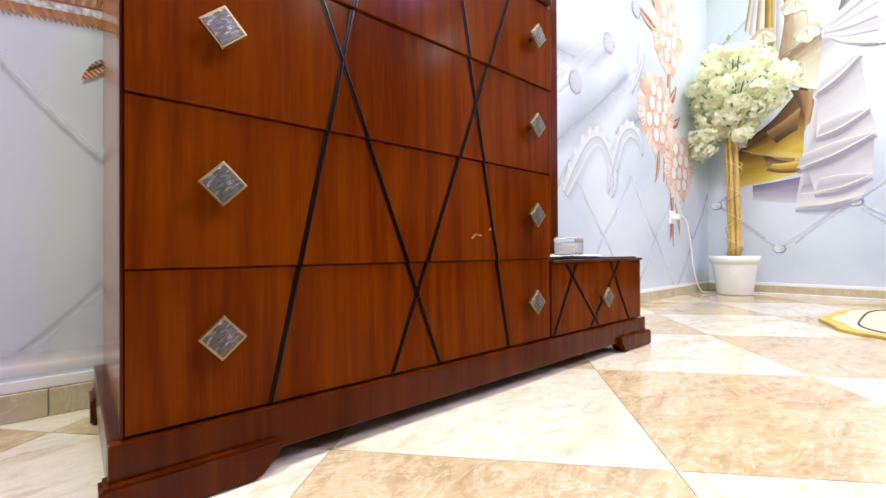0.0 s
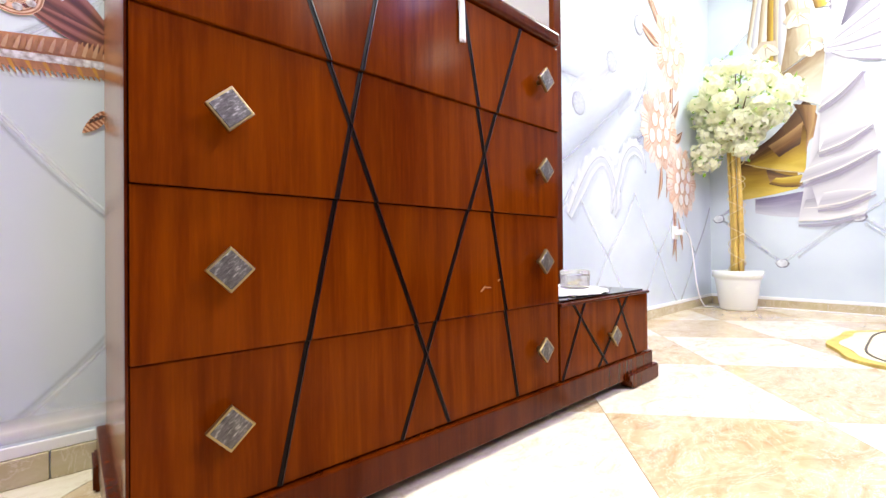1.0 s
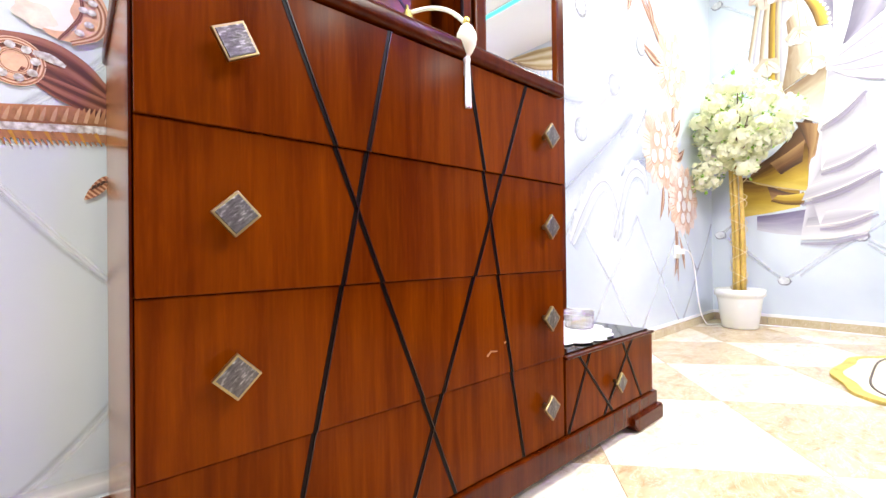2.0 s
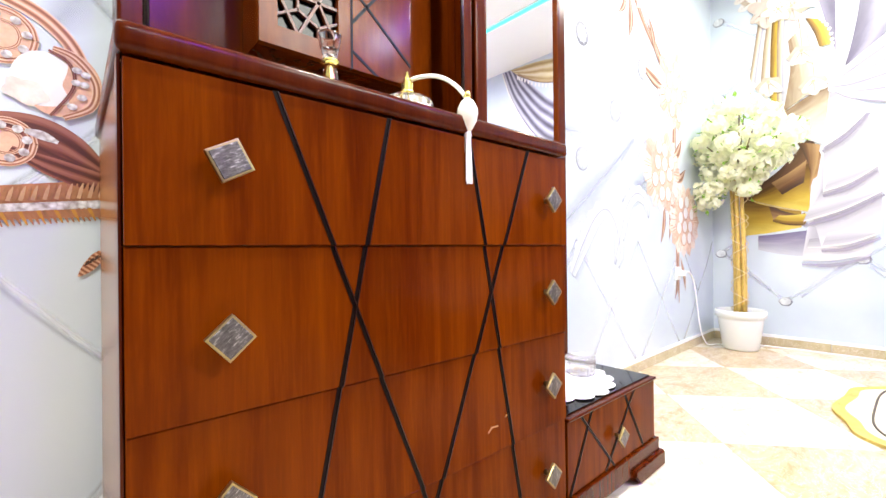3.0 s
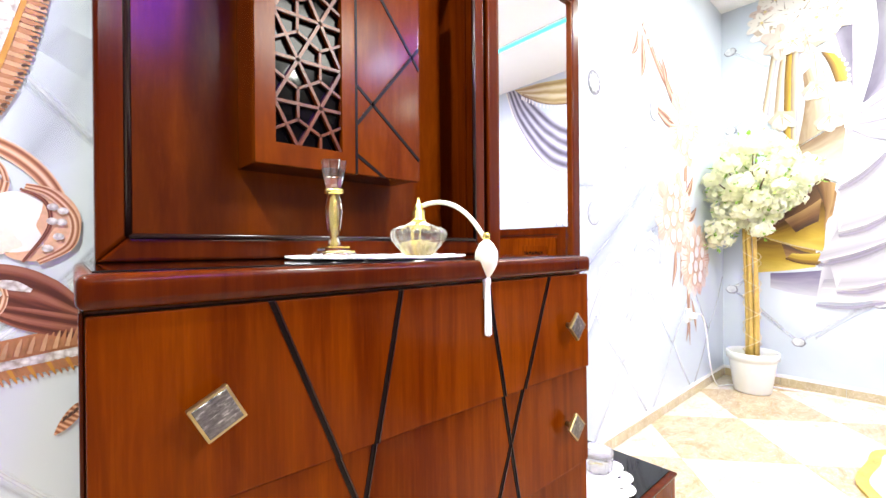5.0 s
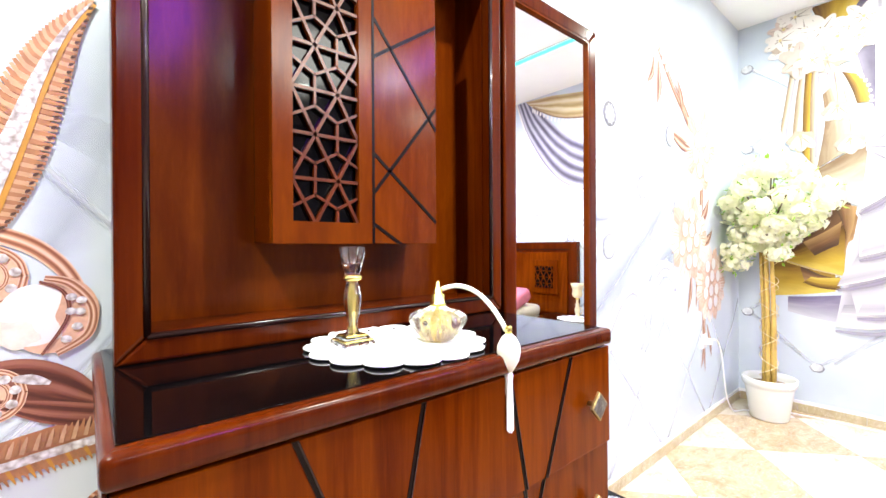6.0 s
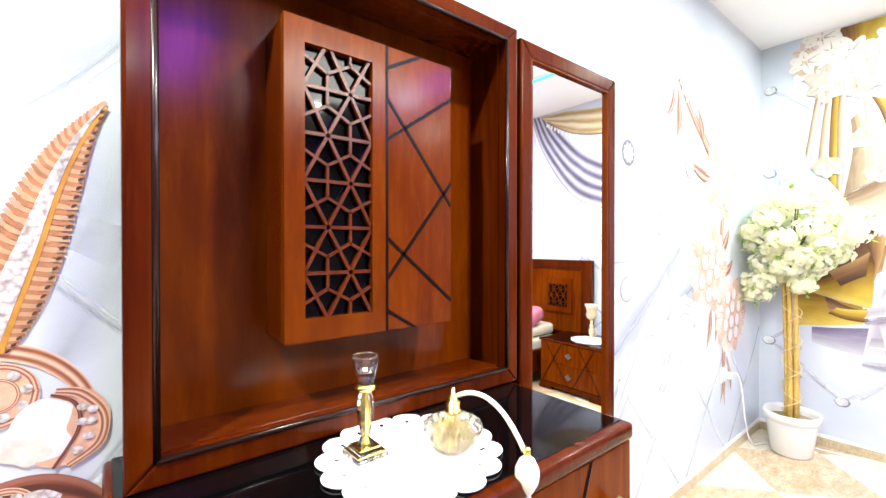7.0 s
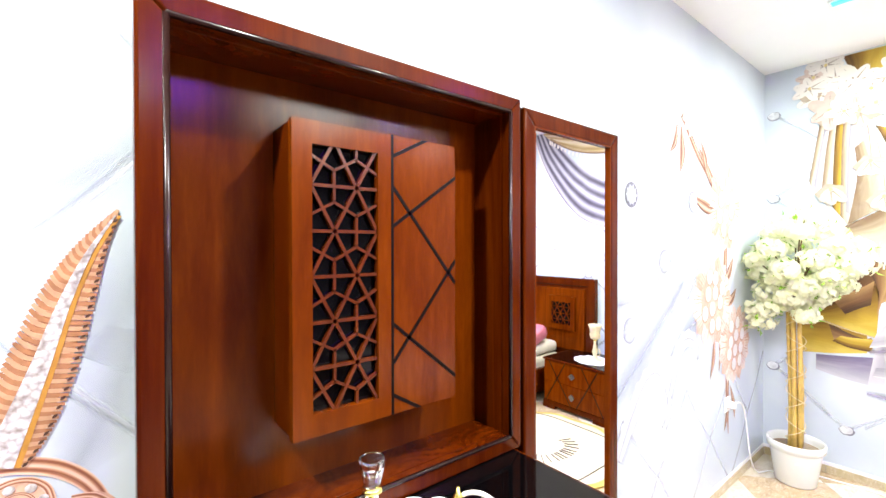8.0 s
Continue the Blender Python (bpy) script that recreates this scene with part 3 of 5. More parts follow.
def atomiser(x, y, z):
    t = thing("perfume_atomiser", "champagne glass perfume bottle with ivory hose and squeeze bulb", "perfume bottle", at=(x, y, z))
    part("bottle", lathe([(0.020, 0.0), (0.027, 0.003), (0.039, 0.016), (0.049, 0.030), (0.052, 0.040), (0.050, 0.047), (0.040, 0.053), (0.024, 0.057), (0.014, 0.063)], 96, 0.035, 16), AMBER, t, smooth=True)
    part("perfume", lathe([(0.010, 0.006), (0.022, 0.012), (0.028, 0.020), (0.024, 0.030), (0.010, 0.036)], 32, 0.12, 8), PERFUME, t, "golden perfume in the bottle's hollow", smooth=True)
    part("collar", lathe([(0.0145, 0.0635), (0.015, 0.068), (0.0125, 0.069), (0.0125, 0.084), (0.0085, 0.085), (0.0080, 0.094), (0.0045, 0.097), (0.0030, 0.108)], 20), GOLD, t, "polished gilt spray cap", smooth=True)
    part("dip_tube", tube([(0, 0, 0.010), (0, 0, 0.035), (0, 0, 0.063)], 0.0035, 8), GOLD, t, smooth=True)
    path = []
    bx, by, bz = 0.040, -0.134, 0.004
    for k in range(17):
        s = k / 16
        p = [(0.007, -0.004, 0.093), (0.044, -0.030, 0.112), (0.046, -0.085, 0.085), (bx, by + 0.006, bz + 0.028)]
        w = [(1 - s) ** 3, 3 * s * (1 - s) ** 2, 3 * s * s * (1 - s), s ** 3]
        path.append(tuple(sum(w[i] * p[i][k2] for i in range(4)) for k2 in range(3)))
    part("hose", tube(path, 0.0042, 10), RUBBER, t, "ribbed ivory hose", smooth=True)
    part("hose_ferrule", lathe([(0.0045, 0.022), (0.006, 0.026), (0.0055, 0.034), (0.004, 0.036)], 14, centre=(bx, by, bz)), GOLD, t, smooth=True)
    part("bulb", lathe([(0.004, 0.024), (0.012, 0.017), (0.0185, 0.004), (0.0195, -0.006), (0.017, -0.020), (0.010, -0.033), (0.005, -0.040)], 24, centre=(bx, by, bz)), RUBBER, t, "ivory squeeze bulb", smooth=True)
    tas = bmesh.new()
    lathe([(0.0055, -0.040), (0.0075, -0.046), (0.006, -0.054)], 12, bm=tas, centre=(bx, by, bz))
    rnd = random.Random(4)
    for k in range(34):
        a, r = rnd.random() * 6.283, 0.0055 * rnd.random() ** 0.5
        dx, dy = r * math.cos(a), r * math.sin(a)
        tube([(bx + dx, by + dy, bz - 0.052), (bx + 1.35 * dx, by + 1.35 * dy, bz - 0.095), (bx + 1.5 * dx, by + 1.5 * dy, bz - 0.132 - 0.006 * rnd.random())], 0.0011, 4, tas)
    part("tassel", tas, LACE, t, "white thread tassel")
    return t


def glass_jar(x, y, z):
    t = thing("glass_trinket_box", "ribbed clear glass round trinket box with gold inside", "trinket box", at=(x, y, z))
    part("bowl", lathe([(0.040, 0.0), (0.045, 0.004), (0.046, 0.040), (0.043, 0.041), (0.042, 0.008), (0.004, 0.006)], 72, 0.018, 24), PRESSED, t)
    part("lid", lathe([(0.047, 0.0415), (0.048, 0.046), (0.047, 0.056), (0.040, 0.060), (0.006, 0.061)], 36), PRESSED, t, smooth=True)
    b = bmesh.new()
    rnd = random.Random(8)
    for k in range(5):
        a = k * 1.3
        ring = [(0.016 * math.cos(a) + 0.009 * math.cos(q), 0.016 * math.sin(a) + 0.009 * math.sin(q), 0.010 + 0.004 * k + 0.004 * math.sin(q + a)) for q in [w * math.pi / 6 for w in range(13)]]
        tube(ring, 0.0016, 6, b)
    part("ring_pile", b, GOLD, t, "gold rings lying inside", smooth=True)
    return t


# ---- potted blossom tree ----


def blossom_tree(x, y):
    t = thing("potted_tree", "artificial ivory blossom tree with gold cane trunk in white pot", "potted tree", at=(x, y, 0.0))
    pot = part("pot", lathe([(0.098, 0.001), (0.104, 0.010), (0.130, 0.200), (0.134, 0.215), (0.146, 0.222), (0.148, 0.262), (0.143, 0.266), (0.136, 0.262), (0.132, 0.225), (0.128, 0.20)], 48), CERAMIC, t, "glazed white round pot", smooth=True)
    part("soil", lathe([(0.129, 0.215), (0.10, 0.221), (0.02, 0.226)], 32), SOIL, pot)
    rnd = random.Random(12)
    for k in range(6):
        a = k * 1.05
        r = 0.029 if k else 0.0
        p = [(r * math.cos(a), r * math.sin(a), 0.22)]
        for q in range(1, 9):
            s = q / 8
            p.append(((r + 0.006 * math.sin(5 * s + k)) * math.cos(a) + 0.004 * rnd.uniform(-1, 1), (r + 0.006 * math.cos(4 * s + k)) * math.sin(a) + 0.012 * s, 0.22 + 0.95 * s))
        part("cane", tube(p, 0.0150 - 0.0012 * (k % 3), 8, taper=0.0105), CANE, t, smooth=True)
    w = bmesh.new()
    for s in (1, -1):
        tube([(0.049 * math.cos(s * q * 0.42 + 1), 0.049 * math.sin(s * q * 0.42 + 1), 0.25 + 0.0118 * q) for q in range(74)], 0.0026, 5, w)
    part("binding_wire", w, WIRE, t, "pale gold wire wound round the canes", smooth=True)
    # limbs and blossom clumps
    centres = []
    for k in range(34):
        a = k * 2.39996
        h = 1 - 2 * (k + 0.5) / 34
        rr = math.sqrt(1 - h * h)
        q = 0.72 + 0.42 * rnd.random()
        squeeze = 1.0 if h > -0.25 else 0.72
        centres.append(Vector((-0.065 + 0.285 * q * rr * math.cos(a) * squeeze, min(0.165, -0.035 + 0.265 * q * rr * math.sin(a) * squeeze), 1.36 + 0.27 * h * q)))
    centres += [Vector((-0.12, 0.14, 1.08)), Vector((-0.10, 0.16, 1.01)), Vector((-0.02, -0.06, 1.13)), Vector((-0.08, 0.10, 1.12))]
    centres += [Vector((rnd.uniform(-.13, .13), rnd.uniform(-.13, .13), 1.38 + rnd.uniform(-.12, .17))) for _ in range(7)]
    limbs = bmesh.new()
    for c in centres[::2]:
        mid = Vector((0.35 * c.x, 0.35 * c.y, 0.5 * (1.14 + c.z)))
        tube([(0, 0.012, 1.12), tuple(mid), tuple(c)], 0.007, 5, limbs, 0.003)
    part("branchwork", limbs, TWIG, t, smooth=True)

    def flower(bm, at, normal, size):
        """An open blossom: five broad petals and a small raised heart."""
        u = normal.cross(Vector((0.2, 0.3, 0.9))).normalized()
        v = normal.cross(u)
        spin = rnd.random() * 6.28
        for n, ln, up, tw in ((5, 1.0, 0.16, 0), (4, 0.6, 0.40, 0.5)):
            for k in range(n):
                a = spin + tw + 2 * math.pi * k / n + rnd.uniform(-0.15, 0.15)
                d = math.cos(a) * u + math.sin(a) * v
                side = normal.cross(d) * size * ln * (0.50 + 0.1 * rnd.random())
                tip = at + (d + normal * (up + rnd.uniform(-.15, .15))) * size * ln
                mid = at + (d * 0.62 + normal * up * 0.9) * size * ln
                vs = [bm.verts.new(p) for p in (at, mid - side, tip - side * 0.6, tip + side * 0.6, mid + side)]
                bm.faces.new(vs)
    for c in centres:
        bm = bmesh.new()
        out = (c - Vector((-0.03, -0.03, 1.30))).normalized()
        r = rnd.uniform(0.055, 0.100)
        for k in range(64):
            h = 1 - 2 * (k + 0.5) / 64
            a = k * 2.39996 + rnd.uniform(-0.2, 0.2)
            d = Vector((math.sqrt(1 - h * h) * math.cos(a), math.sqrt(1 - h * h) * math.sin(a), h))
            if d.dot(out) < -0.55:
                continue
            p = c + Vector((d.x * r, d.y * r, d.z * r * 0.62)) * rnd.uniform(0.70, 1.18)
            flower(bm, p, (d + 0.25 * Vector((rnd.gauss(0, 1), rnd.gauss(0, 1), rnd.gauss(0, 1)))).normalized(), rnd.uniform(0.015, 0.025))
        tagged(part("blossom_clump", bm, PETAL, t), kind="stuff")
    lv = bmesh.new()
    for k in range(260):
        c = centres[rnd.randrange(len(centres))]
        d = Vector((rnd.gauss(0, 1), rnd.gauss(0, 1), rnd.gauss(0, 1))).normalized()
        p = c + d * rnd.uniform(0.05, 0.085)
        s = d.cross(Vector((0.1, 0.2, 1))).normalized() * 0.009
        n = d.cross(s).normalized() * 0.006
        ln = rnd.uniform(0.03, 0.05)
        vs = [lv.verts.new(q) for q in (p, p + d * ln * 0.5 + s + n, p + d * ln, p + d * ln * 0.5 - s + n)]
        lv.faces.new(vs)
    tagged(part("foliage", lv, LEAF, t, "fresh green leaves"), kind="stuff")
    return t


def socket_and_lead():
    t = thing("wall_socket", "white wall socket with a plug and hanging lead", "socket", at=(3.057, YW, 0.523))
    part("plate", block(-0.043, 0.043, -0.010, -0.0005, -0.043, 0.043, 0.003), PLASTIC, t)
    part("plug", block(-0.020, 0.020, -0.050, -0.010, -0.016, 0.020, 0.006), PLASTIC, t)
    pts = []
    for k in range(21):
        s = k / 20
        p = [(0.02, -0.045, 0.01), (0.26, -0.055, 0.03), (0.10, -0.06, -0.40), (0.36, -0.07, -0.512)]
        w = [(1 - s) ** 3, 3 * s * (1 - s) ** 2, 3 * s * s * (1 - s), s ** 3]
        pts.append(tuple(sum(w[i] * p[i][c] for i in range(4)) for c in range(3)))
    pts += [(0.45, -0.10, -0.518), (0.62, -0.30, -0.518), (0.655, -0.5, -0.518), (0.66, -0.9, -0.518), (0.66, -1.3, -0.518)]
    part("lead", tube(pts, 0.0042, 8), PLASTIC, t, smooth=True)


# ---- rug ----


def rug():
    cx, cy, rx, ry = 2.62, -0.27, 0.60, 0.59
    t = thing("rug", "oval cream rug with gold scalloped border and dark lines", "rug", at=(cx, cy, 0.0))

    def oval(k, z0, z1, waves=0.0, e=2.4):
        out = []
        for i in range(120):
            a = 2 * math.pi * i / 120
            c, s = math.cos(a), math.sin(a)
            f = 1 + waves * math.sin(12 * a)
            out.append((rx * k * f * math.copysign(abs(c) ** (2 / e), c), ry * k * f * math.copysign(abs(s) ** (2 / e), s)))
        return slab(out, z0, z1)
    part("border", oval(1.0, 0.0006, 0.012, 0.018), RUG_GOLD, t, "tufted gold border")
    part("field", oval(0.93, 0.0125, 0.014, 0.02), RUG_CREAM, t, "cream pile field")
    for k in (0.80,):
        ring = [(rx * k * math.copysign(abs(math.cos(a)) ** 0.5, math.cos(a)), ry * k * math.copysign(abs(math.sin(a)) ** 0.5, math.sin(a)), 0.0145) for a in [q * math.pi / 48 for q in range(97)]]
        part("outline", tube(ring, 0.0045, 5), RUG_DARK, t)
    for sx in (-1, 1):
        for k in range(7):
            a = 0.4 + 0.22 * k
            curl = bmesh.new()
            tube([(sx * (0.16 + 0.02 * k) * math.cos(a), 0.16 * math.sin(a), 0.0175), (sx * (0.26 + 0.02 * k) * math.cos(a), 0.26 * math.sin(a), 0.0175)], 0.004, 4, curl)
            part("curled_line", curl, RUG_DARK, t)


RUG_GOLD = plain("gold_pile", (0.52, 0.39, 0.10), 0.9, 0, 0.3, 120)
RUG_CREAM = plain("cream_pile", (0.62, 0.56, 0.40), 0.95, 0, 0.1, 120)
RUG_DARK = plain("charcoal_pile", (0.10, 0.085, 0.07), 0.95, 0, 0.2, 120)

LAMP_SHADE = plain("honey_glass_shade", (0.66, 0.55, 0.36), 0.3, 0, 0.2, 40)

# ---- bed side ----


def nightstand():
    x0, y0, y1, h = 3.27, -0.74, -0.12, 0.46
    t = thing("nightstand", "cherry wood nightstand with two drawers and crossing grooves", "nightstand")
    part("body", block(x0 + 0.02, XW - 0.03, y0, y1, 0.07, h - 0.02, 0.003), WOOD_FRAME, t)
    part("plinth", block(x0, XW - 0.03, y0 - 0.012, y1 + 0.012, 0.028, 0.07, 0.004), WOOD_FRAME, t)
    for q in (y0 - 0.015, y1 - 0.12):
        part("foot", block(x0 - 0.004, x0 + 0.05, q, q + 0.135, 0.001, 0.034, 0.004), WOOD_FRAME, t)
    part("top", block(x0 - 0.008, XW - 0.025, y0 - 0.012, y1 + 0.012, h - 0.02, h, 0.005), WOOD_FRAME, t)
    part("glass_top", block(x0 + 0.008, XW - 0.04, y0 + 0.005, y1 - 0.005, h - 0.001, h + 0.003, 0.001), BLACK_GLASS, t)
    mid = (0.075 + h - 0.025) / 2
    for z0, z1 in ((0.075, mid - 0.001), (mid + 0.001, h - 0.025)):
        d = part("drawer", block(x0, x0 + 0.019, y0 + 0.003, y1 - 0.003, z0, z1, 0.002), WOOD, t)
        for p, q in (((-0.70, h), (-0.45, 0.07)), ((-0.50, h), (-0.72, 0.07)), ((-0.36, h), (-0.14, 0.07)), ((-0.18, h), (-0.40, 0.07))):
            b = bmesh.new()
            bar(p, q, 0.010, -0.001, 0.003, b, (y0 + 0.003, y1 - 0.003, z0, z1))
            bmesh.ops.transform(b, matrix=Matrix(((0, 1, 0, x0), (1, 0, 0, 0), (0, 0, 1, 0), (0, 0, 0, 1))), verts=b.verts)
            part("groove", b, GROOVE, d)
        k = part("knob", block(-0.008, 0.0, -0.022, 0.022, -0.022, 0.022, 0.002), BRUSHED, d, at=Matrix.Translation((x0 - 0.020, -0.43, (z0 + z1) / 2)) @ Matrix.Rotation(0.785, 4, "X"))
        part("knob_stem", tube([(0, 0, 0), (0.012, 0, 0), (0.021, 0, 0)], 0.006, 8), BRONZE, k)
    doily("doily", 3.48, -0.36, 0.15, 0.17, h + 0.003, 12, 5, 0, "yellow-white lace doily under the nightstand lamp")
    la = thing("table_lamp", "small gold and cream glass table lamp on the nightstand", "table lamp", at=(3.50, -0.36, h + 0.006))
    part("base", lathe([(0.058, 0.0), (0.060, 0.008), (0.034, 0.018), (0.014, 0.034), (0.022, 0.060), (0.026, 0.085), (0.014, 0.112), (0.020, 0.128), (0.011, 0.142), (0.012, 0.178)], 24), LAMP_SHADE, la, "cream glass baluster stem", smooth=True)
    part("gilt_ring", lathe([(0.016, 0.176), (0.020, 0.180), (0.016, 0.186)], 20), GOLD, la, "gilt ring", smooth=True)
    part("handle", tube([(0.0, 0.016 + 0.034 * math.sin(a), 0.075 + 0.034 * math.cos(a)) for a in [0.1 + k * 0.30 for k in range(11)]], 0.0045, 8), LAMP_SHADE, la, smooth=True)
    part("shade", lathe([(0.018, 0.187), (0.040, 0.200), (0.046, 0.225), (0.040, 0.250), (0.046, 0.280), (0.060, 0.318), (0.056, 0.318), (0.042, 0.280), (0.036, 0.250), (0.041, 0.225), (0.016, 0.195)], 40, 0.05, 10), LAMP_SHADE, la, "ruffled cream glass shade", smooth=True)
    return t


def bed():
    t = thing("bed", "cherry wood double bed with lattice headboard and cream bedding", "bed")
    y0, y1 = -2.45, -0.50
    hb = part("headboard", block(XW - 0.065, XW - 0.012, y0, y1, 0.05, 1.165, 0.004), WOOD_FRAME, t)
    part("headboard_panel", block(XW - 0.082, XW - 0.064, y0 + 0.10, y1 - 0.10, 0.45, 1.06, 0.004), WOOD, hb)
    part("groove_line", block(XW - 0.0665, XW - 0.063, y0 + 0.08, y1 - 0.08, 1.085, 1.093), GROOVE, hb)
    for c in (-0.855, -2.10):
        part("pierced_frame", block(XW - 0.105, XW - 0.081, c - 0.16, c + 0.16, 0.64, 0.98, 0.003), WOOD, hb)
        part("dark_glass", block(XW - 0.1065, XW - 0.104, c - 0.11, c + 0.11, 0.70, 0.92), DARK_GLASS, hb)
        lat = bmesh.new()
        for r in range(-3, 4):
            for k in range(-3, 4):
                px, pz = c + 0.073 * k + (0.0365 if r % 2 else 0), 0.81 + 0.063 * r
                for dx, dz in ((0.073, 0), (0.0365, 0.063), (-0.0365, 0.063)):
                    bar((px, pz), (px + dx, pz + dz), 0.007, 0, 0.008, lat, (c - 0.11, c + 0.11, 0.70, 0.92))
        bmesh.ops.transform(lat, matrix=Matrix(((0, 1, 0, XW - 0.115), (1, 0, 0, 0), (0, 0, 1, 0), (0, 0, 0, 1))), verts=lat.verts)
        part("lattice", lat, WOOD, hb)
    part("side_rail", block(1.75, XW - 0.07, y1 - 0.36, y1 - 0.32, 0.10, 0.32, 0.004), WOOD_FRAME, t)
    part("side_rail", block(1.75, XW - 0.07, y0 + 0.15, y0 + 0.19, 0.10, 0.32, 0.004), WOOD_FRAME, t)
    part("footboard", block(1.70, 1.75, y0 + 0.1, y1 - 0.29, 0.001, 0.44, 0.006), WOOD_FRAME, t)
    part("mattress", block(1.76, XW - 0.09, y0 + 0.20, y1 - 0.37, 0.16, 0.41, 0.05, 4), CLOTH_CREAM, t, "cream satin covered mattress", smooth=True)
    for c, col in ((-1.12, CLOTH_CREAM), (-1.90, CLOTH_CREAM)):
        p = thing("pillow", "plump cream satin pillow against the headboard", "pillow", "bed pillows")
        b = block(XW - 0.50, XW - 0.11, c - 0.24, c + 0.24, 0.415, 0.53, 0.055, 4)
        part("cushion", b, col, p, smooth=True)
        p2 = thing("pillow", "rose satin scatter cushion with white piping", "pillow", "bed pillows")
        b = block(-0.07, 0.07, -0.20, 0.20, -0.16, 0.16, 0.06, 4)
        part("cushion", b, CLOTH_PINK, p2, smooth=True, at=Matrix.Translation((XW - 0.44, c + 0.06, 0.595)) @ Matrix.Rotation(1.15, 4, "Y"))
    return t


ceiling_fittings()
doily("doily", 0.543, 0.803, 0.155, 0.152, TOP + 0.002, 15, 2, 0.0, "white crocheted lace doily on the black glass top")
doily("doily", 1.205, 0.822, 0.195, 0.165, LTOP + 0.002, 16, 3, 0.2, "white crocheted lace doily on the low cabinet")
candle_holder(0.475, 0.842, TOP + 0.006)
atomiser(0.606, 0.765, TOP + 0.006)
glass_jar(1.315, 0.80, LTOP + 0.006)
blossom_tree(3.50, 0.885)
socket_and_lead()
rug()
nightstand()
bed()

# ---- printed wallpaper pictures ----


def uv_fac(k, expr):
    """Hooks the U and V of the print into expr(k, u, v)."""
    c = k.t.nodes.new("ShaderNodeTexCoord")
    s = k.t.nodes.new("ShaderNodeSeparateXYZ")
    k.link(c.outputs["UV"], s.inputs[0])
    return expr(k, s.outputs[0], s.outputs[1], c.outputs["UV"])


def maths(k, op, a, b=0.0, c=0.0):
    n = k.t.nodes.new("ShaderNodeMath")
    n.operation = op
    for s, v in zip(n.inputs, (a, b, c)):
        if isinstance(v, (int, float)):
            s.default_value = v
        else:
            k.link(v, s)
    return n.outputs[0]


def folds(name, stops, count, wobble=1.2, rough=0.5, scale=2.0):
    """Printed cloth: folds run along the strip, uneven in width and tone."""
    k = Mat(name, rough)

    def expr(k, u, v, uv):
        n = k.noise(uv, scale, 3, 0.5, 0.4)
        n2 = k.noise(uv, scale * 3.1, 3, 0.6)
        ph = maths(k, "MULTIPLY_ADD", u, 6.2832 * count, maths(k, "MULTIPLY", n, 6.0 * wobble))
        w = maths(k, "MULTIPLY_ADD", maths(k, "SINE", ph), 0.36, 0.5)
        return maths(k, "ADD", w, maths(k, "MULTIPLY_ADD", n2, 0.5, -0.25))
    k.colour(k.ramp(uv_fac(k, expr), stops))
    return k.m


def ribs(name, a, b, c, count, rough=0.45):
    """Printed goldwork with ribs across the strip."""
    k = Mat(name, rough)

    def expr(k, u, v, uv):
        w = maths(k, "MULTIPLY_ADD", maths(k, "SINE", maths(k, "MULTIPLY", v, 6.2832 * count)), 0.3, 0.5)
        return maths(k, "ADD", w, maths(k, "MULTIPLY_ADD", k.noise(uv, 22, 4), 0.6, -0.3))
    k.colour(k.ramp(uv_fac(k, expr), [(0.2, a), (0.5, b), (0.8, c)]))
    return k.m


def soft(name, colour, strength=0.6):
    """A soft-edged printed line or patch, or a painted sheen, fading out across the strip."""
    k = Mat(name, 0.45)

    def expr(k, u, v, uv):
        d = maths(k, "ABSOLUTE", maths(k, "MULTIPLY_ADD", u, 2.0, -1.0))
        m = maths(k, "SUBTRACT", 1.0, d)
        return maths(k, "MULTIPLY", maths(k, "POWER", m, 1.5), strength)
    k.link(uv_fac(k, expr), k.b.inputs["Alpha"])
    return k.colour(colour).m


def gems(name):
    k = Mat(name, 0.35)
    v = k.node("ShaderNodeTexVoronoi", Scale=95.0)
    k.link(k.coords(), v.inputs["Vector"])
    n = k.noise(k.coords(), 160, 3)
    c = k.ramp(v.outputs["Distance"], [(0.1, (0.86, 0.86, 0.88)), (0.42, (0.58, 0.56, 0.58)), (0.75, (0.26, 0.20, 0.18))])
    return k.colour(k.mix(0.3, c, k.ramp(n, [(0.35, (0.3, 0.28, 0.3)), (0.65, (0.95, 0.95, 0.97))]))).m


P_CREASE = soft("print_crease", (0.30, 0.33, 0.41), 0.30)
P_GLINT = soft("print_glint", (0.86, 0.89, 0.94), 0.45)
P_MIST = soft("print_grey_mist", (0.40, 0.43, 0.50), 0.32)
P_SHADE = soft("print_soft_shade", (0.36, 0.39, 0.47), 0.45)
P_ROSE = ribs("print_rose_gold", (0.22, 0.07, 0.03), (0.46, 0.20, 0.10), (0.70, 0.44, 0.29), 130)
P_BARB = plain("print_rose_gold_barb", (0.41, 0.185, 0.09), 0.4, 0, 0.45, 45)
P_BARB_LIGHT = plain("print_pale_gold_barb", (0.56, 0.33, 0.20), 0.4, 0, 0.3, 45)
P_DARK = plain("print_dark_gap", (0.07, 0.03, 0.02), 0.5, 0, 0.3, 60)
P_AMBER = plain("print_amber_edge", (0.50, 0.24, 0.04), 0.4, 0, 0.3, 60)
P_RIM = folds("print_rose_gold_band", [(0.15, (0.25, 0.085, 0.045)), (0.5, (0.50, 0.25, 0.15)), (0.85, (0.74, 0.53, 0.41))], 2.0, 0.5, 0.4, 3)
